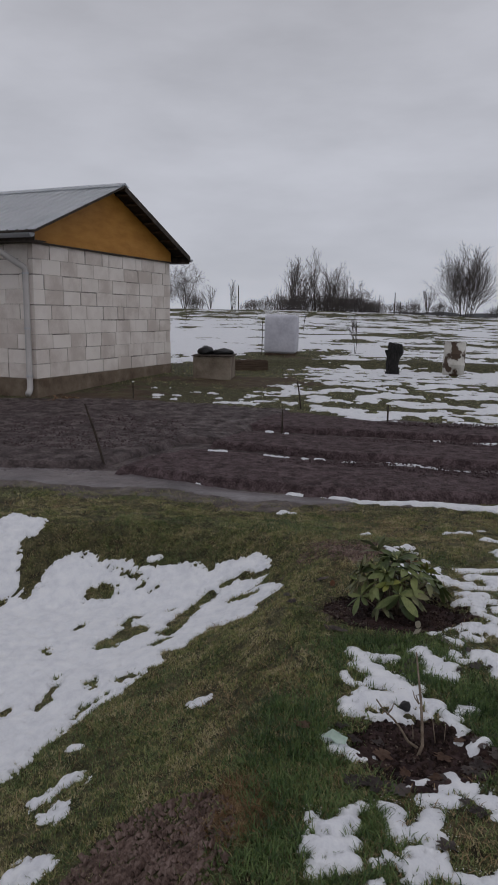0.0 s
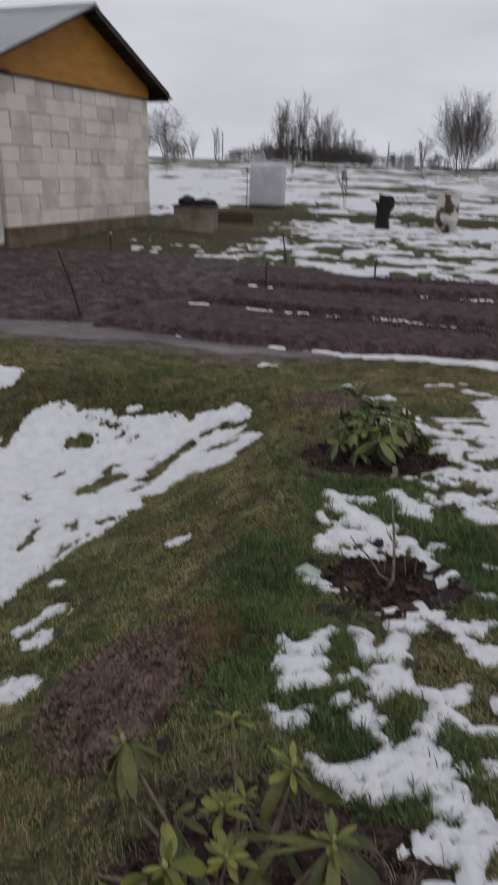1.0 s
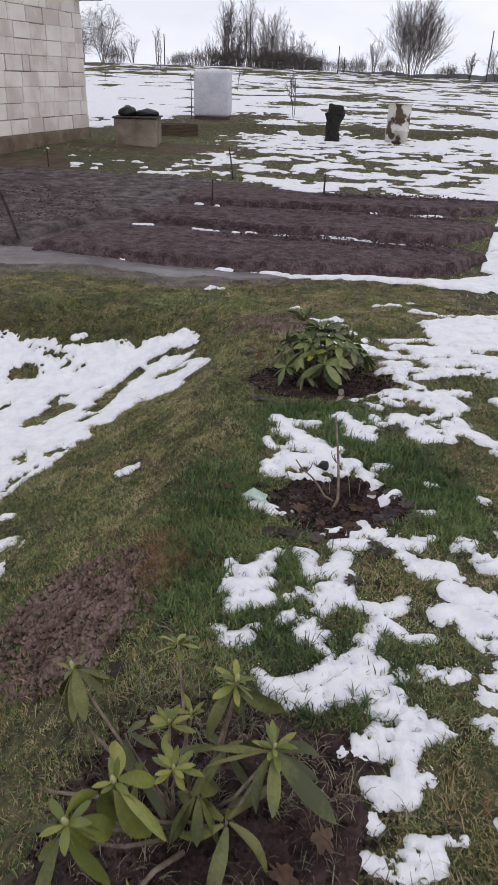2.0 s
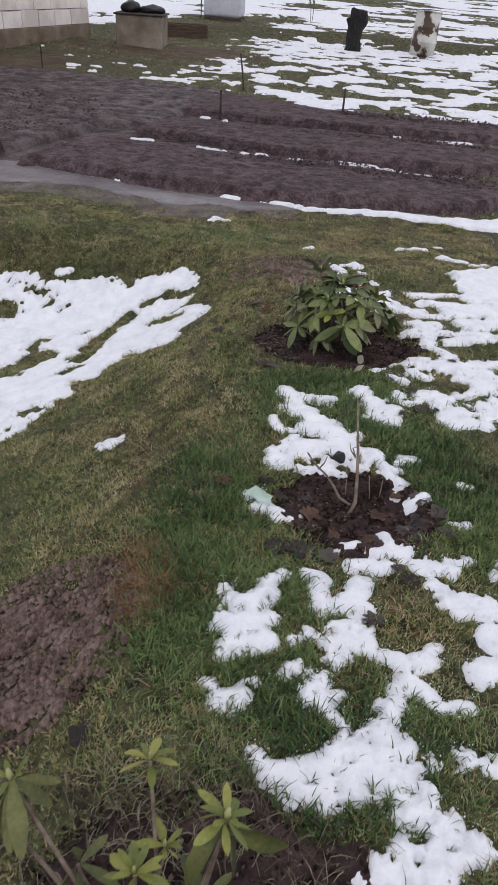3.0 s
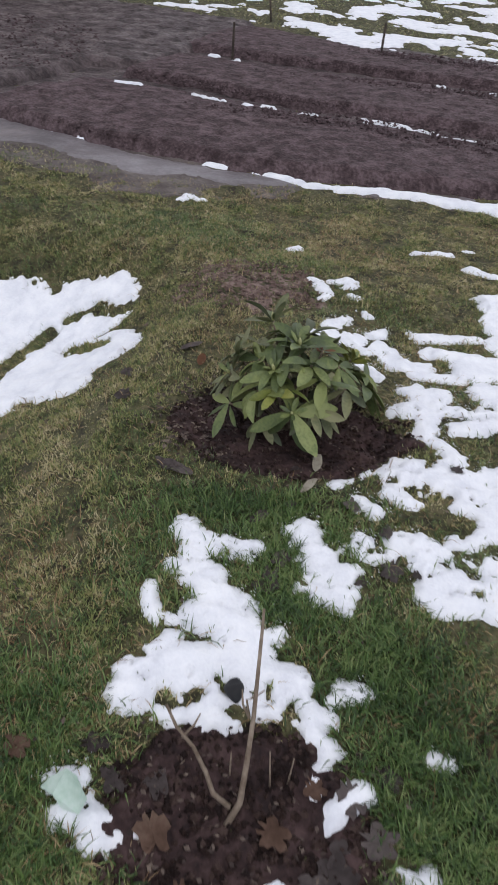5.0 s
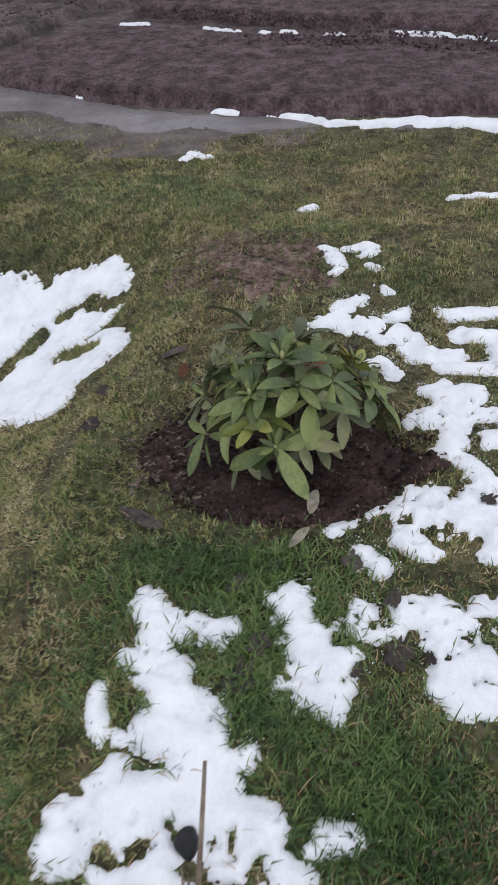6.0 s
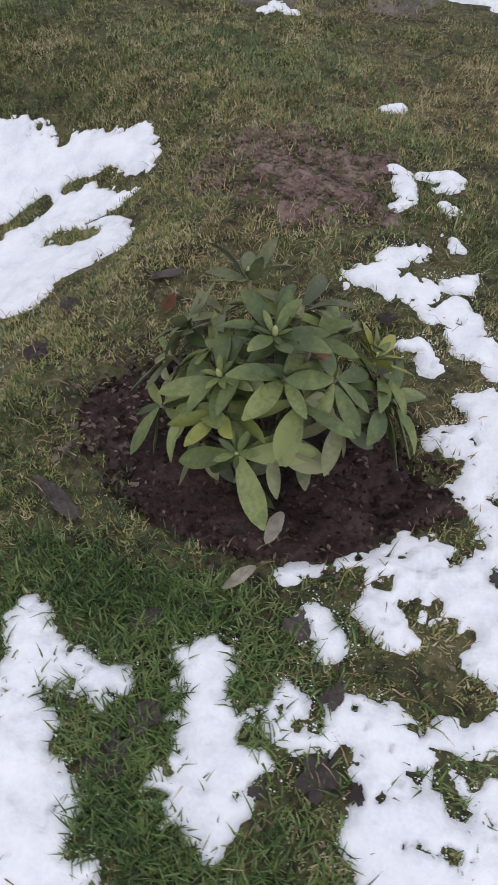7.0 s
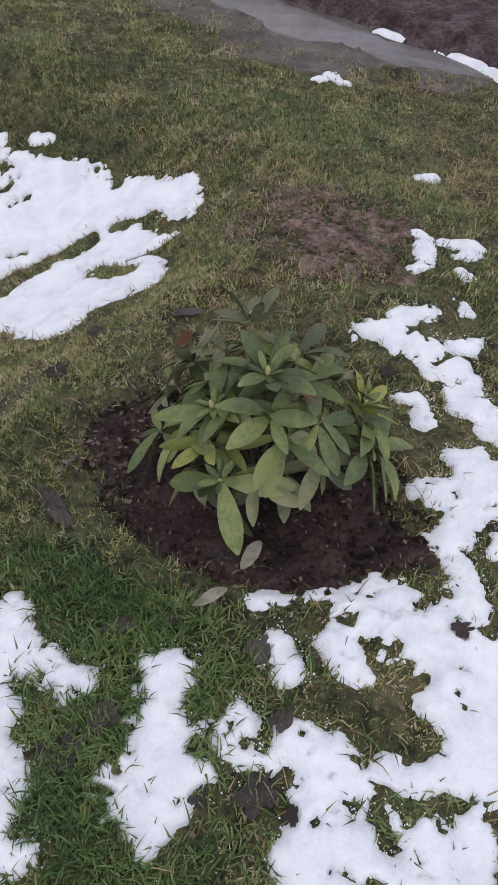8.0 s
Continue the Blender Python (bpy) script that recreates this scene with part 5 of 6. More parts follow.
TREES = (
    # x, y, height, stems, fan, limb angle, limbs, lift
    (-7.4, 61.0, 4.3, 4, 0.55, 0.9, 24, 0.0), (-3.2, 60.5, 2.7, 2, 0.25, 0.5, 6, 0.08), (-5.2, 61.5, 2.2, 3, 0.35, 0.6, 7, 0.06),
    (2.1, 61.5, 4.3, 6, 0.16, 0.35, 12, 0.10), (3.9, 60.5, 4.7, 2, 0.14, 0.55, 16, 0.06), (5.5, 61.5, 4.1, 4, 0.42, 0.6, 12, 0.06),
    (7.9, 60.3, 2.6, 4, 0.95, 0.85, 12, -0.02), (6.6, 62.0, 3.4, 5, 0.6, 0.7, 12, 0.04), (4.7, 62.3, 4.2, 4, 0.4, 0.6, 13, 0.05), (3.0, 62.5, 3.6, 4, 0.4, 0.6, 12, 0.05), (-8.9, 61.5, 3.0, 3, 0.35, 0.9, 16, 0.02), (16.4, 59.0, 5.5, 16, 0.50, 0.50, 20, 0.05),
    (13.4, 60.0, 2.4, 4, 0.3, 0.5, 7, 0.06), (22.4, 57.0, 3.0, 9, 0.4, 0.45, 8, 0.08), (24.2, 57.5, 2.7, 9, 0.4, 0.45, 8, 0.08), (20.6, 58.5, 1.9, 5, 0.4, 0.5, 7, 0.06),
)
for i, (x, y, h, n, fan, angle, limbs, lift) in enumerate(TREES):
    z0 = gz_at(x, y)
    tree = empty("bare_tree", pose(x, y, z0 - 0.05), "leafless tree with fine dark twigs on the crest" if n < 5 else "leafless many-stemmed tree with upright twigs on the crest", "tree", "trees on the crest")
    b1, b2 = bmesh.new(), bmesh.new()
    twig_tree(b1, b2, h, n, fan, angle, limbs, 100 + i, 0.022 + 0.05 / n, lift)
    part("trunk", b1, M_HAZEBARK, tree)
    part("crown", b2, M_TWIG, tree, "bare twigs")
# low scrub along the crest
for i, (x, y, h, w) in enumerate(((-0.2, 61.0, 1.5, 1.2), (0.9, 61.0, 2.3, 1.0), (3.0, 61.2, 2.2, 1.6), (4.7, 61.4, 2.3, 1.7), (6.6, 61.2, 2.0, 1.5), (9.3, 60.8, 1.7, 1.2), (11.2, 61, 1.3, 1.4), (12.4, 61, 1.6, 1.0), (2.0, 60.8, 1.9, 1.3), (5.6, 60.9, 2.0, 1.5), (7.6, 60.9, 1.8, 1.4), (8.7, 60.8, 1.3, 1.1), (14.6, 60, 1.5, 1.2), (-1.5, 61.2, 1.1, 1.0), (-6.4, 61.2, 1.8, 1.0), (23.2, 57.2, 2.2, 2.2), (18.9, 58.8, 1.3, 1.0))):
    bm = bmesh.new()
    rr = random.Random(300 + i)
    for k in range(200 if 1.0 < x < 9.0 else 90):
        px, py = rr.gauss(0, w * 0.42), rr.gauss(0, 0.4)
        hh = h * rr.uniform(0.35, 1.0) * math.exp(-(px / w) ** 2)
        q = Vector((px + rr.uniform(-.3, .3), py, hh))
        m1 = Vector((px, py, 0)).lerp(q, 0.5) + Vector((rr.uniform(-.06, .06), 0, 0))
        tube(bm, [(px, py, -0.05), m1, q], [0.011, 0.008, 0.005], 3, False)
        for j in range(3):
            e = m1 + Vector((rr.uniform(-.35, .35), rr.uniform(-.2, .2), rr.uniform(.15, .5)))
            tube(bm, [m1, e], [0.006, 0.004], 3, False)
    ob = part("bare_bush", bm, M_TWIG)
    ob.matrix_world = pose(x, y, gz_at(x, y))
    tagged(ob, "bare leafless scrub bush on the field's crest", "bush", "scrub on the crest")
for i, (x, y, h) in enumerate(((10.5, 59.1, 1.75), (10.95, 59.0, 1.05), (21.1, 56.4, 3.3), (-2.6, 59.6, 2.0), (24.6, 55.5, 3.6))):
    ob = part("field_post", tube(bmesh.new(), [(0, 0, -0.2), (0.01, 0, h * 0.6), (0.0, 0, h)], [0.045, 0.04, 0.035], 7), M_DARKWOOD)
    ob.matrix_world = pose(x, y, gz_at(x, y))
    tagged(ob, "tall thin dark wooden post on the crest", "post", "posts on the crest")
for i, (x, y, h, n) in enumerate(((3.14, 22.6, 1.2, 2), (-4.3, 38.0, 1.5, 1), (-2.0, 44.0, 1.7, 1), (1.9, 34.0, 0.9, 1))):
    sap = empty("sapling", pose(x, y, gz_at(x, y)), "thin leafless sapling in the snowy field", "sapling", "saplings in the field")
    bm, b2 = bmesh.new(), bmesh.new()
    twig_tree(bm, b2, h, n, 0.15, 0.45, 3, 400 + i, 0.008, 0.08)
    part("trunk", bm, M_BARK, sap)
    part("crown", b2, M_TWIG, sap)
# far wooded rise beyond the crest
xs = np.linspace(20, 140, 90)
V, F = [], []
for i, xx in enumerate(xs):
    hh = 5.2 + 2.5 * float(fbm(np.array([xx * 0.11]), np.array([1.0]), 5, 3)[0]) + 0.9 * float(vnoise(np.array([xx * 0.9]), np.array([3.0]), 9)[0])
    V += [(xx, 330.0, -8.0), (xx, 330.0, hh - 3.2), (xx, 345.0, hh - 3.0), (xx, 345.0, -8.0)]
    if i:
        for k in range(3):
            F.append((4 * i - 4 + k, 4 * i + k, 4 * i + k + 1, 4 * i - 3 + k))
tagged(from_arrays("far_woods", V, F, M_WOODLAND), "distant hazy woodland on the horizon", "woods", kind="structure")

# ---- evergreen shrubs ----


def leaf_mesh(length, width, droop, fold, seed, material):
    """A long oval leathery leaf with a sunk midrib, along +Y."""
    rr = random.Random(seed)
    n = 7
    bm = bmesh.new()
    rows = []
    for i in range(n + 1):
        t = i / n
        w = width * 0.5 * (math.sin(math.pi * min(1, t ** 1.25 * 0.95 + 0.03)) ** 0.62)
        w = max(w, 0.0011)
        y = length * t
        zc = -droop * length * t * t + 0.02 * length * math.sin(t * 5 + seed)
        row = []
        for s in (-1, -0.5, 0, 0.5, 1):
            row.append(bm.verts.new((w * s, y * (1 - 0.02 * abs(s)), zc + fold * w * abs(s) ** 1.3 + 0.04 * w * rr.uniform(-1, 1) * abs(s))))
        rows.append(row)
    for a, b in zip(rows, rows[1:]):
        for k in range(4):
            bm.faces.new((a[k], a[k + 1], b[k + 1], b[k]))
    me = bpy.data.meshes.new("leaf")
    bm.to_mesh(me)
    bm.free()
    me.materials.append(material)
    me.shade_smooth()
    return me


LEAVES = {}
for key, m in (("green", M_LEAF), ("yellow", M_LEAFY), ("dry", M_DRYRED), ("dull", M_LEAFDULL), ("olive", M_LEAFOLIVE)):
    LEAVES[key] = [leaf_mesh(1.0, {"olive": 0.23, "dull": 0.29}.get(key, 0.31) + 0.03 * (i % 3), (0.05, 0.18, 0.34, 0.10, 0.25)[i], (0.35, 0.22, 0.30, -0.15, 0.5)[i], i + 1, m) for i in range(5)]


def rosette(shrub, base, p, axis, count, length, el, kind, rr, bud=0.0, loose=18, young="yellow"):
    """A whorl of leaves at the end of a shoot, with its stem down to the base."""
    axis = Vector(axis).normalized()
    turn = axis.to_track_quat("Z", "Y").to_matrix().to_4x4()
    a0 = rr.uniform(0, 6.28)
    count += 1
    for k in range(count):
        me = rr.choice(LEAVES[kind])
        az = a0 + 2 * math.pi * k / count + rr.uniform(-0.25, 0.25)
        e = el + rr.gauss(0, loose)
        ln = length * rr.uniform(0.68, 1.12)
        m = Matrix.Translation(p) @ turn @ pose(0, 0, 0, 0, 0, math.degrees(az)) @ pose(0, 0.006, -0.004 * (k % 3), e, rr.gauss(0, 22), rr.gauss(0, 9)) @ Matrix.Scale(ln, 4)
        ob = new("leaf", me)
        ob.parent = shrub
        ob.matrix_basis = m
    p = Vector(p)
    b = Vector(base)
    mid = b.lerp(p, 0.5) + Vector((rr.uniform(-.02, .02), rr.uniform(-.02, .02), -0.02))
    part("stem", tube(bmesh.new(), [b, mid, p - axis * 0.02, p], [0.0045, 0.0038, 0.003, 0.003], 6), M_STEM, shrub, smooth=True)
    if bud:
        for k in range(5):  # the youngest leaves stand up round the bud
            ob = new("leaf", rr.choice(LEAVES[young]))
            ob.parent = shrub
            ob.matrix_basis = Matrix.Translation(p) @ turn @ pose(0, 0, 0, 0, 0, 72 * k + rr.uniform(-20, 20)) @ pose(0, 0.003, 0, rr.uniform(15, 60), 0, 0) @ Matrix.Scale(rr.uniform(0.028, 0.045), 4)
        bm = bmesh.new()
        bud *= 0.7
        tube(bm, [p - axis * 0.004, p + axis * bud * 0.3, p + axis * bud * 0.7, p + axis * bud], [bud * 0.16, bud * 0.26, bud * 0.2, bud * 0.02], 8)
        part("bud", bm, M_BUD, shrub, "pale swelling bud", smooth=True)


def shrub_at(x, y, label):
    return empty("rhododendron", pose(x, y, gz_at(x, y) + 0.005), label, "shrub", "rhododendrons in the lawn")


BX, BY = 1.115, 3.05
BUSHY = shrub_at(BX, BY, "compact evergreen rhododendron with broad dark leaves in bare soil")
rr = random.Random(12)
for x, y, z, n, ln, el, kind, bud in (
    # offset from the foot, height, leaves, length, elevation, kind, bud
    (-0.020, -0.150, 0.155, 8, .122, -16, "green", .02), (-0.060, -0.110, 0.195, 5, .070, 35, "yellow", .02), (-0.010, 0.014, 0.262, 8, .086, 12, "green", .03),
    (0.145, 0.100, 0.176, 9, .066, 34, "yellow", .02), (0.180, 0.021, 0.145, 6, .118, -2, "green", .0), (0.118, -0.055, 0.180, 7, .080, -8, "dull", .0),
    (-0.073, -0.066, 0.228, 7, .085, 16, "green", .03), (-0.185, 0.016, 0.154, 7, .086, 4, "dull", .02), (-0.178, -0.065, 0.110, 7, .090, 6, "green", .0),
    (-0.080, 0.115, 0.275, 7, .080, 42, "dull", .03), (0.013, 0.118, 0.240, 8, .086, 16, "dull", .0), (0.049, 0.000, 0.258, 5, .034, 30, "dry", .0),
    (-0.165, 0.050, 0.196, 7, .080, 14, "dull", .03), (0.090, 0.115, 0.209, 8, .084, 12, "dull", .0), (0.022, -0.048, 0.240, 7, .088, -2, "green", .0),
    (-0.041, -0.043, 0.244, 6, .092, 0, "green", .0), (0.057, -0.066, 0.215, 7, .088, -8, "green", .0), (0.028, -0.125, 0.150, 6, .080, -12, "dull", .0),
    (-0.109, -0.088, 0.175, 7, .086, -4, "green", .0), (0.097, -0.012, 0.222, 7, .086, 0, "green", .0), (-0.112, 0.081, 0.219, 7, .086, 14, "dull", .0),
    (-0.100, -0.100, 0.090, 6, .090, -12, "dull", .0), (0.060, -0.060, 0.110, 6, .090, -10, "dull", .0), (0.0, 0.03, 0.16, 7, .095, 0, "dull", .0), (0.12, 0.05, 0.11, 6, .09, 0, "dull", .0), (-0.12, 0.05, 0.11, 6, .09, 0, "dull", .0), (0.0, 0.16, 0.14, 7, .09, 10, "dull", .0),
    (0.16, 0.09, 0.15, 7, .085, 14, "green", .0), (-0.02, 0.07, 0.25, 8, .085, 14, "green", .0), (0.05, 0.06, 0.235, 8, .085, 14, "green", .0), (-0.11, 0.0, 0.215, 8, .085, 10, "green", .0), (0.19, 0.06, 0.12, 7, .10, 8, "green", .0),
):
    q = Vector((x * 1.03, y + 0.015, z))
    out = Vector((q.x, q.y, 0)) * 2.6 + Vector((0, 0, 1.0 * (z / 0.3)))
    rosette(BUSHY, (0.02 * rr.uniform(-1, 1), 0.02 * rr.uniform(-1, 1), 0.0), q, out, n, ln * 1.04, el, kind, rr, bud, 16, "green")

SX, SY = 0.52, 0.85
SPARSE = shrub_at(SX, SY, "sparse young rhododendron with yellow-green buds and pale woody stems")
rr = random.Random(5)
for x, y, z, n, ln, el, kind, bud in (
    (.685, .845, .21, 9, .135, -10, "olive", .0), (.685, .845, .218, 7, .042, 30, "yellow", .02), (.623, .982, .227, 6, .115, -50, "olive", .0), (.623, .982, .235, 7, .05, 5, "yellow", .03), (.293, 1.06, .20, 8, .105, -45, "olive", .03),
    (.416, .749, .27, 7, .125, -55, "yellow", .03), (.357, .669, .29, 7, .125, -58, "yellow", .03), (.493, .934, .18, 6, .05, 5, "yellow", .02),
    (.507, .815, .21, 6, .045, 20, "yellow", .02), (.549, .818, .13, 7, .115, -48, "olive", .0), (.533, .984, .15, 5, .035, 20, "yellow", .02), (.508, 1.051, .27, 5, .04, -10, "yellow", .02),
    (.60, .80, .08, 6, .11, -10, "olive", .0), (.44, .86, .13, 6, .10, -30, "olive", .0), (.33, .72, .18, 6, .11, -40, "olive", .0), (.60, .92, .12, 6, .11, -25, "olive", .0), (.40, .98, .10, 5, .09, -15, "olive", .0),
):
    q = Vector((x - SX, y - SY, z))
    out = Vector((q.x, q.y, 0)) * 0.8 + Vector((0, 0, 0.6))
    rosette(SPARSE, (0.02 * rr.uniform(-1, 1), 0.02 * rr.uniform(-1, 1), 0.0), q + Vector((0, 0, 0.018)), out, n - 1, ln, el - 6, kind, rr, bud, 12)
for pts in (((-.02, .02, .01), (-.12, .10, .06), (-.21, .17, .10)), ((-.05, .0, .01), (-.16, .04, .05), (-.27, .05, .06)), ((.0, -.05, .01), (-.05, -.10, .04), (-.10, -.17, .05))):
    part("stem", tube(bmesh.new(), pts, [.006, .005, .003], 6), M_STEM, SPARSE, "dead grey stem", smooth=True)

# bare young shrub
TX, TY = 0.991, 1.970
bare = empty("bare_shrub", pose(TX, TY, gz_at(TX, TY)), "leafless young shrub with a few pale twigs in red-brown soil", "shrub")
for pts, r in ((((-0.000, 0.000, 0.000), (0.023, 0.032, 0.027), (0.030, 0.082, 0.068), (0.036, 0.140, 0.115), (0.038, 0.191, 0.156), (0.040, 0.242, 0.198), (0.041, 0.277, 0.227)), 0.0062), (((0.029, 0.136, 0.111), (0.016, 0.152, 0.125), (0.013, 0.171, 0.140)), 0.0028), (((0.029, 0.136, 0.111), (0.022, 0.158, 0.130), (0.033, 0.161, 0.132), (0.052, 0.172, 0.141)), 0.0025), (((0.007, 0.026, 0.021), (-0.023, 0.041, 0.034), (-0.037, 0.065, 0.053), (-0.062, 0.095, 0.078), (-0.094, 0.119, 0.098), (-0.114, 0.145, 0.119)), 0.005), (((-0.083, 0.106, 0.087), (-0.064, 0.122, 0.100), (-0.055, 0.137, 0.112)), 0.0028), (((0.004, 0.077, -0.000), (0.003, 0.100, 0.059)), 0.0025), (((0.075, 0.066, -0.000), (0.068, 0.097, 0.077)), 0.0025), (((0.104, 0.073, -0.000), (0.111, 0.097, 0.060)), 0.0022), (((0.090, 0.132, -0.000), (0.094, 0.143, 0.027)), 0.002), (((-0.098, 0.087, -0.000), (-0.076, 0.097, 0.025)), 0.002)):
    part("twig", tube(bmesh.new(), pts, list(np.linspace(r, r * 0.45, len(pts))), 6), M_STEM, bare, smooth=True)

# ---- fallen leaves and litter ----


def fallen_leaf(length, width, seed, lobes=0):
    """A thin crumpled leaf lying flat: oval, or with that many pairs of ragged lobes."""
    rr = random.Random(seed)
    n, rings = 28, 4
    bm = bmesh.new()
    shift = Vector((seed * 1.7, seed * 0.9, 0))
    edge = []
    for k in range(n):
        a = 2 * math.pi * k / n
        r = 1.0
        if lobes:
            r = 0.58 + 0.46 * abs(math.cos(a * (2 * lobes - 1) / 2)) ** 0.8
            r *= rr.uniform(0.84, 1.12) * (0.45 if k == 0 else 1.0)
        else:
            r = (1 - 0.10 * abs(math.cos(a)) ** 3) * rr.uniform(0.96, 1.04)
        edge.append((math.cos(a) * r * length * 0.5, math.sin(a) * r * width * 0.5 * (1.0 if lobes else abs(math.sin(a)) ** 0.25)))
    rows = []
    for j in range(1, rings + 1):
        row = []
        for x, y in edge:
            q = Vector((x * j / rings, y * j / rings, 0))
            lift = 0.10 * length * (j / rings) ** 2 * noise.noise(q * 26 + shift) + 0.04 * length * noise.noise(q * 70 + shift)
            row.append(bm.verts.new((q.y, q.x, 0.004 + lift + 0.05 * abs(q.y))))
        rows.append(row)
    mid = bm.verts.new((0, 0, 0.004))
    for k in range(n):
        bm.faces.new((mid, rows[0][k], rows[0][(k + 1) % n]))
        for r0, r1 in zip(rows, rows[1:]):
            bm.faces.new((r0[k], r1[k], r1[(k + 1) % n], r0[(k + 1) % n]))
    bmesh.ops.solidify(bm, geom=bm.faces[:], thickness=0.0008)
    return bm


DEAD = (
    (1.17, 1.90, .08, .07, 200, 3), (1.25, 1.87, .07, .06, 150, 3), (.77, 1.81, .08, .07, 30, 3), (.84, 1.79, .08, .065, 75, 3), (.90, 1.77, .07, .055, 120, 3), (1.03, 1.85, .06, .05, 60, 2), (.80, 2.03, .06, .05, 15, 3), (.76, 2.08, .06, .04, 100, 3),
    (1.20, 2.02, .07, .05, 20, 3), (1.24, 1.95, .07, .06, 80, 3), (1.18, 1.93, .06, .05, 140, 2), (1.27, 2.06, .06, .045, 60, 3), (1.13, 1.88, .06, .05, 100, 3),
    # x, y, length, width, turn, lobes: the dark, wet ones
    (0.805, 2.817, .127, .034, -117, 0), (0.787, 3.409, .09, .027, -60, 0), (1.05, 2.458, .09, .058, -19, 2), (1.08, 2.526, .062, .046, -26, 3), (1.331, 2.521, .072, .055, -22, 3), (1.255, 2.714, .055, .045, -23, 2),
    (1.328, 2.63, .057, .032, -24, 2), (1.027, 2.66, .062, .027, -50, 0), (1.256, 2.482, .035, .025, -8, 2), (1.548, 2.882, .045, .034, -44, 2), (1.273, 3.422, .052, .036, -56, 2), (1.385, 2.513, .035, .022, 1, 2), (1.103, 2.707, .036, .022, -56, 0), (1.121, 2.849, .039, .027, -109, 2), (.672, 1.528, .03, .022, 20, 2), (1.075, 1.72, .04, .034, 10, 3),
    (.62, 3.12, .07, .05, 0, 2), (.60, 3.30, .06, .05, 50, 3), (.35, 1.28, .07, .06, 0, 3), (.87, 2.03, .06, .045, 30, 3), (1.10, 1.68, .06, .05, 30, 3), (.98, 1.55, .06, .045, 80, 3), (1.16, 1.86, .07, .05, 10, 3), (.82, 1.80, .08, .05, 50, 3),
)
for i, (x, y, l, w, a, lb) in enumerate(DEAD):
    ob = part("fallen_leaf", fallen_leaf(l, w, 500 + i, lb), M_DEADLEAF)
    ob.matrix_world = pose(x, y, gz_at(x, y) + 0.008, 4 * math.sin(i), 5 * math.cos(i), a)
    tagged(ob, "dark wet fallen leaf lying flat on the grass", "leaf", "fallen leaves")
BROWN = ((.876, 1.947, .075, .06, 20, 3), (1.07, 1.96, .065, .055, 70, 3), (.93, 1.86, .05, .035, 10, 2), (1.02, 1.84, .05, .03, 120, 2), (.63, 2.06, .06, .045, 70, 2), (1.14, 2.03, .05, .04, 40, 3), (.70, .74, .07, .05, 30, 3), (.60, .70, .08, .06, 80, 3), (.78, .80, .06, .045, 10, 3))
for i, (x, y, l, w, a, lb) in enumerate(BROWN):
    ob = part("fallen_leaf", fallen_leaf(l, w, 600 + i, lb), M_BROWNLEAF)
    ob.matrix_world = pose(x, y, gz_at(x, y) + 0.016, 8 * math.sin(i), 8 * math.cos(i), a)
    tagged(ob, "curled brown fallen leaf on the planting soil", "leaf", "fallen leaves")
for x, y, l, w, a in ((1.175, 2.869, .072, .026, -9), (1.147, 2.758, .072, .021, -40)):
    ob = part("fallen_leaf", fallen_leaf(l, w, 700, 0), M_PALELEAF)
    ob.matrix_world = pose(x, y, gz_at(x, y) + 0.022, 3, -4, a)
    tagged(ob, "pale bleached fallen leaf beside the rhododendron", "leaf", "fallen leaves")
ob = part("fallen_leaf", fallen_leaf(.05, .028, 710, 0), M_DRYRED)
ob.matrix_world = pose(.83, 3.31, gz_at(.83, 3.31) + 0.02, 25, 0, -10)
tagged(ob, "reddish withered leaf standing in the grass", "leaf", "fallen leaves")


def litter(name, spots, count, size, material, label):
    """Small crumbs and clods, too many to count."""
    r3 = np.random.default_rng(9)
    V, F = [], []
    base = np.array([(1, 0, 0), (-1, 0, 0), (0, 1, 0), (0, -1, 0), (0, 0, 1), (0, 0, -1)], float)
    tris = np.array([(0, 2, 4), (2, 1, 4), (1, 3, 4), (3, 0, 4), (2, 0, 5), (1, 2, 5), (3, 1, 5), (0, 3, 5)])
    k = 0
    for cx, cy, rx, ry in spots:
        a, q = r3.uniform(0, 6.28, count), np.sqrt(r3.uniform(0, 1, count))
        px, py = cx + rx * q * np.cos(a), cy + ry * q * np.sin(a)
        pz = ground_z(px, py)
        for j in np.flatnonzero(near_snow(px, py) < -0.004):
            s = size * r3.uniform(0.3, 1.0) ** 2
            V.append(base * s * r3.uniform(0.6, 1.4, (6, 3)) + (px[j], py[j], pz[j] + s * 0.5 + 0.004))
            F.append(tris + k)
            k += 6
    ob = from_arrays(name, np.concatenate(V), np.concatenate(F), material, smooth=False)
    return tagged(ob, label, "soil", kind="stuff")


litter("soil_crumbs", RINGS, 2600, 0.009, M_CLOD, "crumbs of dark soil in the planting dishes")
litter("earth_crumbs", BARES[:1], 2200, 0.012, M_BARE, "crumbs of brown earth on the bare patch")
litter("fine_crumbs", BARES[1:], 1500, 0.007, M_BARE, "fine crumbs of bare earth among thin grass")
for bed, spot in zip([o for o in scene.objects if o.name.startswith("garden_bed")], ((1.2, 6.2, 1.7, .55), (1.7, 7.5, 1.8, .5), (2.3, 8.9, 1.9, .5), (-1.7, 8.3, 1.2, 1.3))):
    c = litter("loose_soil", (spot,), 3600, 0.015, M_SOIL, "loose clods of dark soil")
    c.location.z = 0.06
    c["kind"] = "stuff"
    c.parent = bed
    del c["category"]


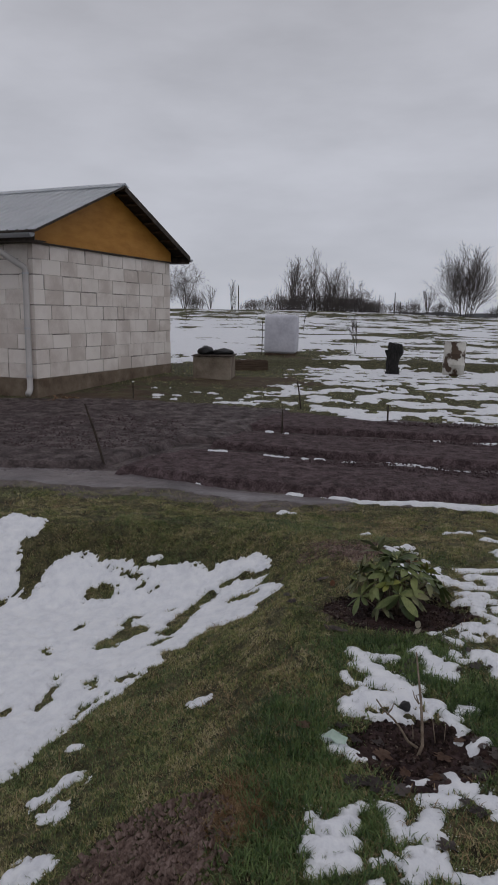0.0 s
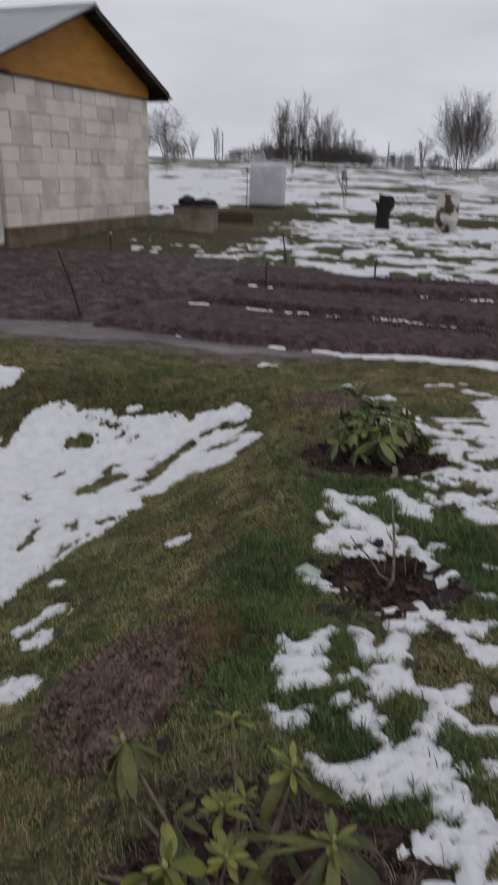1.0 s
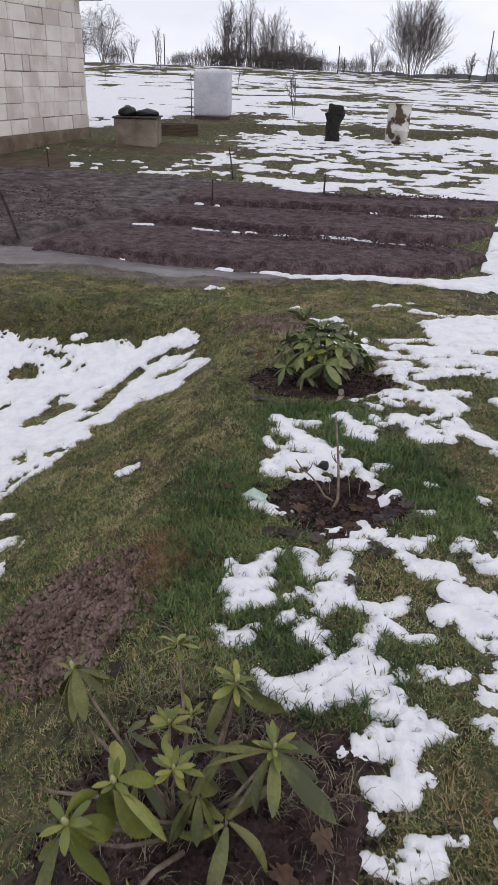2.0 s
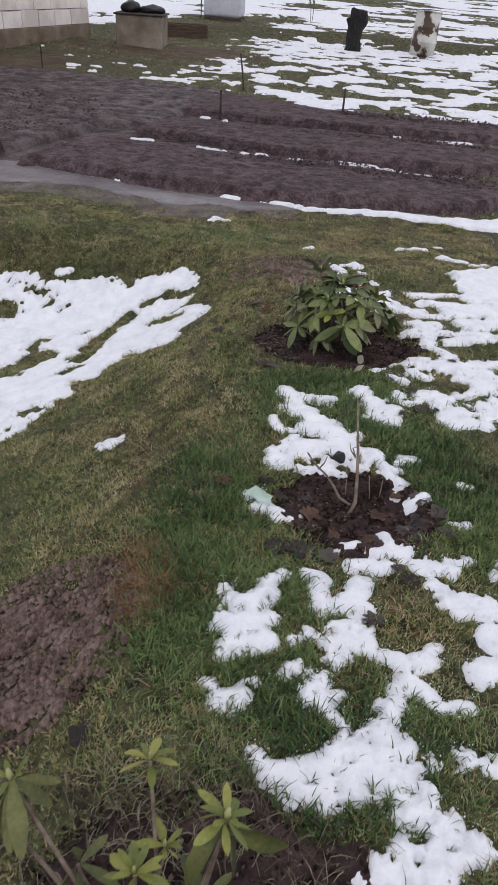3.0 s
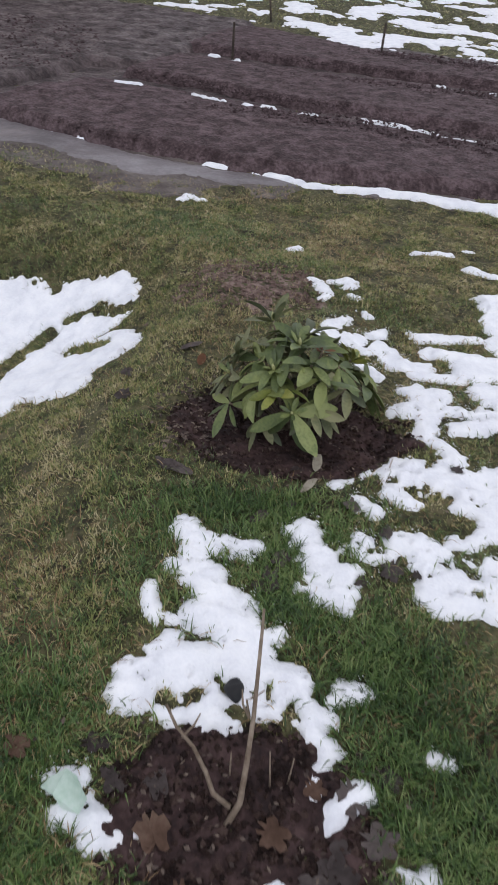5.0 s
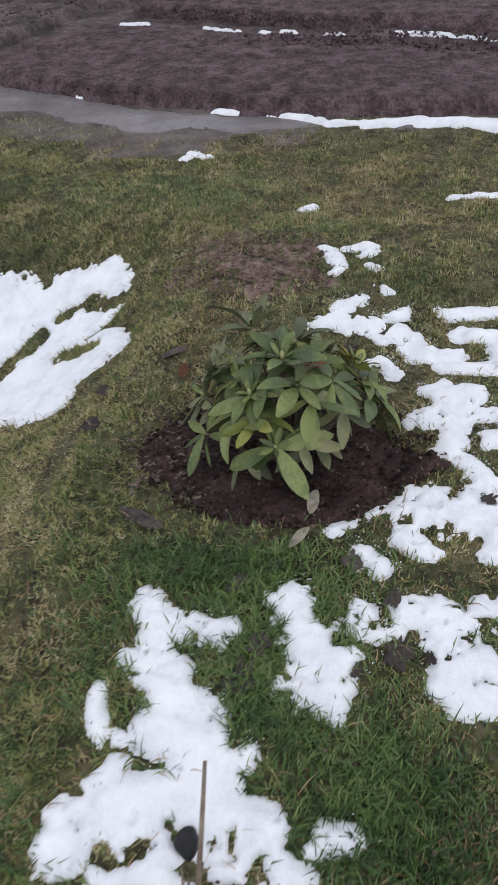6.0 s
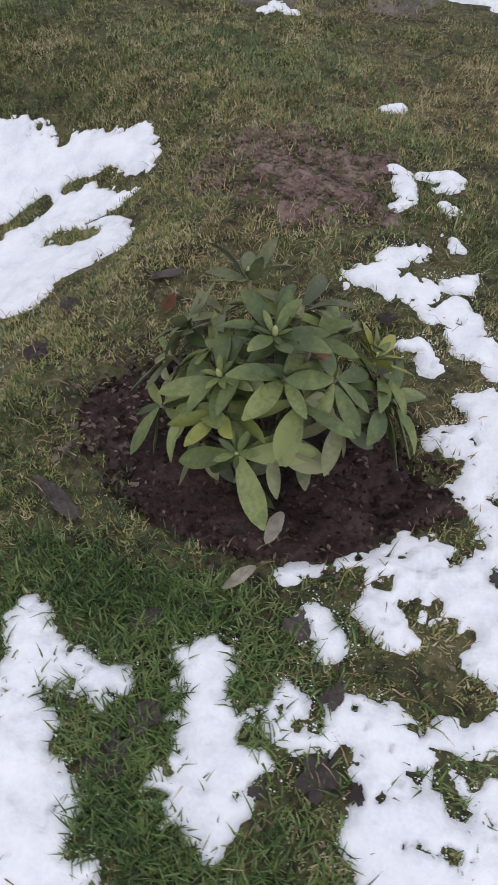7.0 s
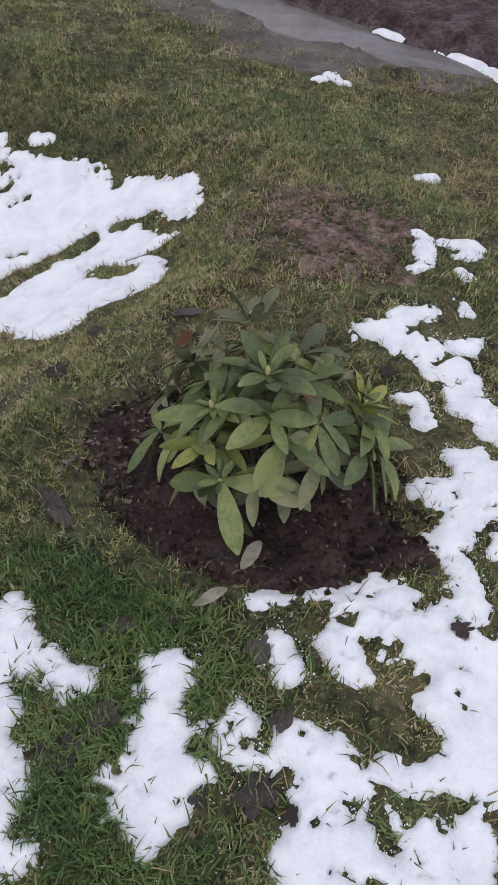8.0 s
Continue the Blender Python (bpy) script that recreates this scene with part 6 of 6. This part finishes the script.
def flakes(name, n, zone, size, material, label):
    """Small torn leaf bits strewn flat, too many to count."""
    r4 = np.random.default_rng(31)
    x, y = r4.uniform(zone[0], zone[1], n), r4.uniform(zone[2], zone[3], n)
    near = np.minimum(ring_q(x, y, RINGS), 4.0)
    ok = (r4.uniform(0, 1, n) < np.where(near < 1.6, 0.7, 0.09)) & (near_snow(x, y) < 0)
    x, y = x[ok], y[ok]
    n = len(x)
    a, s = r4.uniform(0, 6.28, n), size * r4.uniform(0.3, 1.0, n)
    w = s * r4.uniform(0.3, 0.7, n)
    z = ground_z(x, y) + r4.uniform(0.008, 0.018, n)
    co = np.empty((n, 4, 3))
    for k, (u, v, h) in enumerate(((-1, 0, 0), (0, -1, 1), (1, 0, 0), (0, 1, 1))):
        co[:, k, 0] = x + u * s * np.cos(a) - v * w * np.sin(a)
        co[:, k, 1] = y + u * s * np.sin(a) + v * w * np.cos(a)
        co[:, k, 2] = z + h * 0.3 * w
    F = np.arange(n * 4).reshape(n, 4)
    return tagged(from_arrays(name, co.reshape(-1, 3), F, material, smooth=False), label, "litter", kind="stuff")


M_FLAKE = mat("leaf_bits", [(0.028, 0.018, 0.015), (0.055, 0.038, 0.031), (0.090, 0.066, 0.054), (0.15, 0.115, 0.09)], 9.0, 0.7, 0.0, 60, per="island", spread=0.22)
flakes("torn_leaves", 380, (0.72, 0.96, 2.86, 3.22), 0.011, M_FLAKE, "grey-brown torn leaves lying on the planting soil")
flakes("leaf_litter", 20000, (-0.3, 2.0, 0.5, 4.6), 0.007, M_FLAKE, "torn bits of dead leaf and twig strewn over lawn and soil")


def snow_grains(count, size):
    """Loose grains of thawing snow along the ragged edges."""
    r5 = np.random.default_rng(17)
    x, y = r5.uniform(0.55, 1.75, 300000), r5.uniform(0.7, 3.7, 300000)
    f = near_snow(x, y)
    patchy = sst(0.40, 0.58, fbm(x * 6, y * 6, 57, 3))
    ok = np.flatnonzero((ring_q(x, y, RINGS) > 1.3) & (f > -0.03) & (f < 0.004) & (r5.uniform(0, 1, len(x)) < np.exp(np.minimum(f, 0) / 0.006) * patchy))
    ok = r5.permutation(ok)[:count]
    x, y = x[ok], y[ok]
    n = len(x)
    s = size * r5.uniform(0.35, 1.0, n)
    base = np.array([(1, 0, 0), (-1, 0, 0), (0, 1, 0), (0, -1, 0), (0, 0, 1), (0, 0, -1)], float)
    tris = np.array([(0, 2, 4), (2, 1, 4), (1, 3, 4), (3, 0, 4), (2, 0, 5), (1, 2, 5), (3, 1, 5), (0, 3, 5)])
    at = np.stack([x, y, ground_z(x, y) + r5.uniform(0.003, 0.012, n)], -1)
    V = base[None] * s[:, None, None] * r5.uniform(0.6, 1.4, (n, 6, 3)) + at[:, None]
    F = (tris[None] + 6 * np.arange(n)[:, None, None]).reshape(-1, 3)
    return tagged(from_arrays("snow_grains", V.reshape(-1, 3), F, M_SNOW, smooth=False), "loose grains of thawing snow in the grass", "snow", kind="stuff")


snow_grains(4000, 0.0019)
bm = bmesh.new()
bmesh.ops.create_icosphere(bm, subdivisions=3, radius=1.0)
for v in bm.verts:
    v.co = Vector((v.co.x * 0.017, v.co.y * 0.024, v.co.z * 0.017))
clod = part("clod", lumpy(bm, 0.010, 40, 4), M_BLACK, None, smooth=True)
clod.matrix_world = pose(0.992, 2.195, gz_at(0.992, 2.195) + 0.012)
tagged(clod, "black wet clod poking out of the melting snow", "clod")
bm = bmesh.new()
for i, (a, b) in enumerate(((0, 0), (.025, .012), (.042, .004), (.055, -.015), (.07, -.035), (.058, -.055), (.03, -.048), (.012, -.03), (-.014, -.016))):
    bm.verts.new((a, b, 0.006 * math.sin(i * 2.0)))
bm.faces.new(bm.verts[:])
bmesh.ops.solidify(bm, geom=bm.faces[:], thickness=0.008)
ice = part("ice_crust", bm, M_ICE)
ice.matrix_world = pose(0.70, 2.01, gz_at(0.70, 2.01) + 0.024, 6, -6, 0)
tagged(ice, "thin greenish glassy crust of ice by the bare shrub", "ice")
# heap of dead leaves beside the house
bm = bmesh.new()
rr = random.Random(77)
for k in range(170):
    a, q = rr.uniform(0, 6.28), rr.random() ** 0.6
    c = Vector((0.42 * q * math.cos(a), 0.22 * q * math.sin(a), 0.02 + 0.09 * (1 - q) * rr.random()))
    s1 = rr.uniform(0.03, 0.07)
    e = [Vector((rr.uniform(-1, 1), rr.uniform(-1, 1), rr.uniform(-.5, .5))) * s1 for _ in range(3)]
    bm.faces.new([bm.verts.new(c + v) for v in e])
heap = part("leaf_heap", bm, mat("heap_leaves", [(0.08, 0.045, 0.025), (0.17, 0.10, 0.06), (0.30, 0.20, 0.12)], 9.0, 0.7, 0.0, 60, per="island", spread=0.25))
heap.matrix_world = pose(-3.0, 11.15, gz_at(-3.0, 11.15) + 0.02, 0, 0, 60)
tagged(heap, "small heap of brown dead leaves near the house wall", "leaves", kind="stuff")
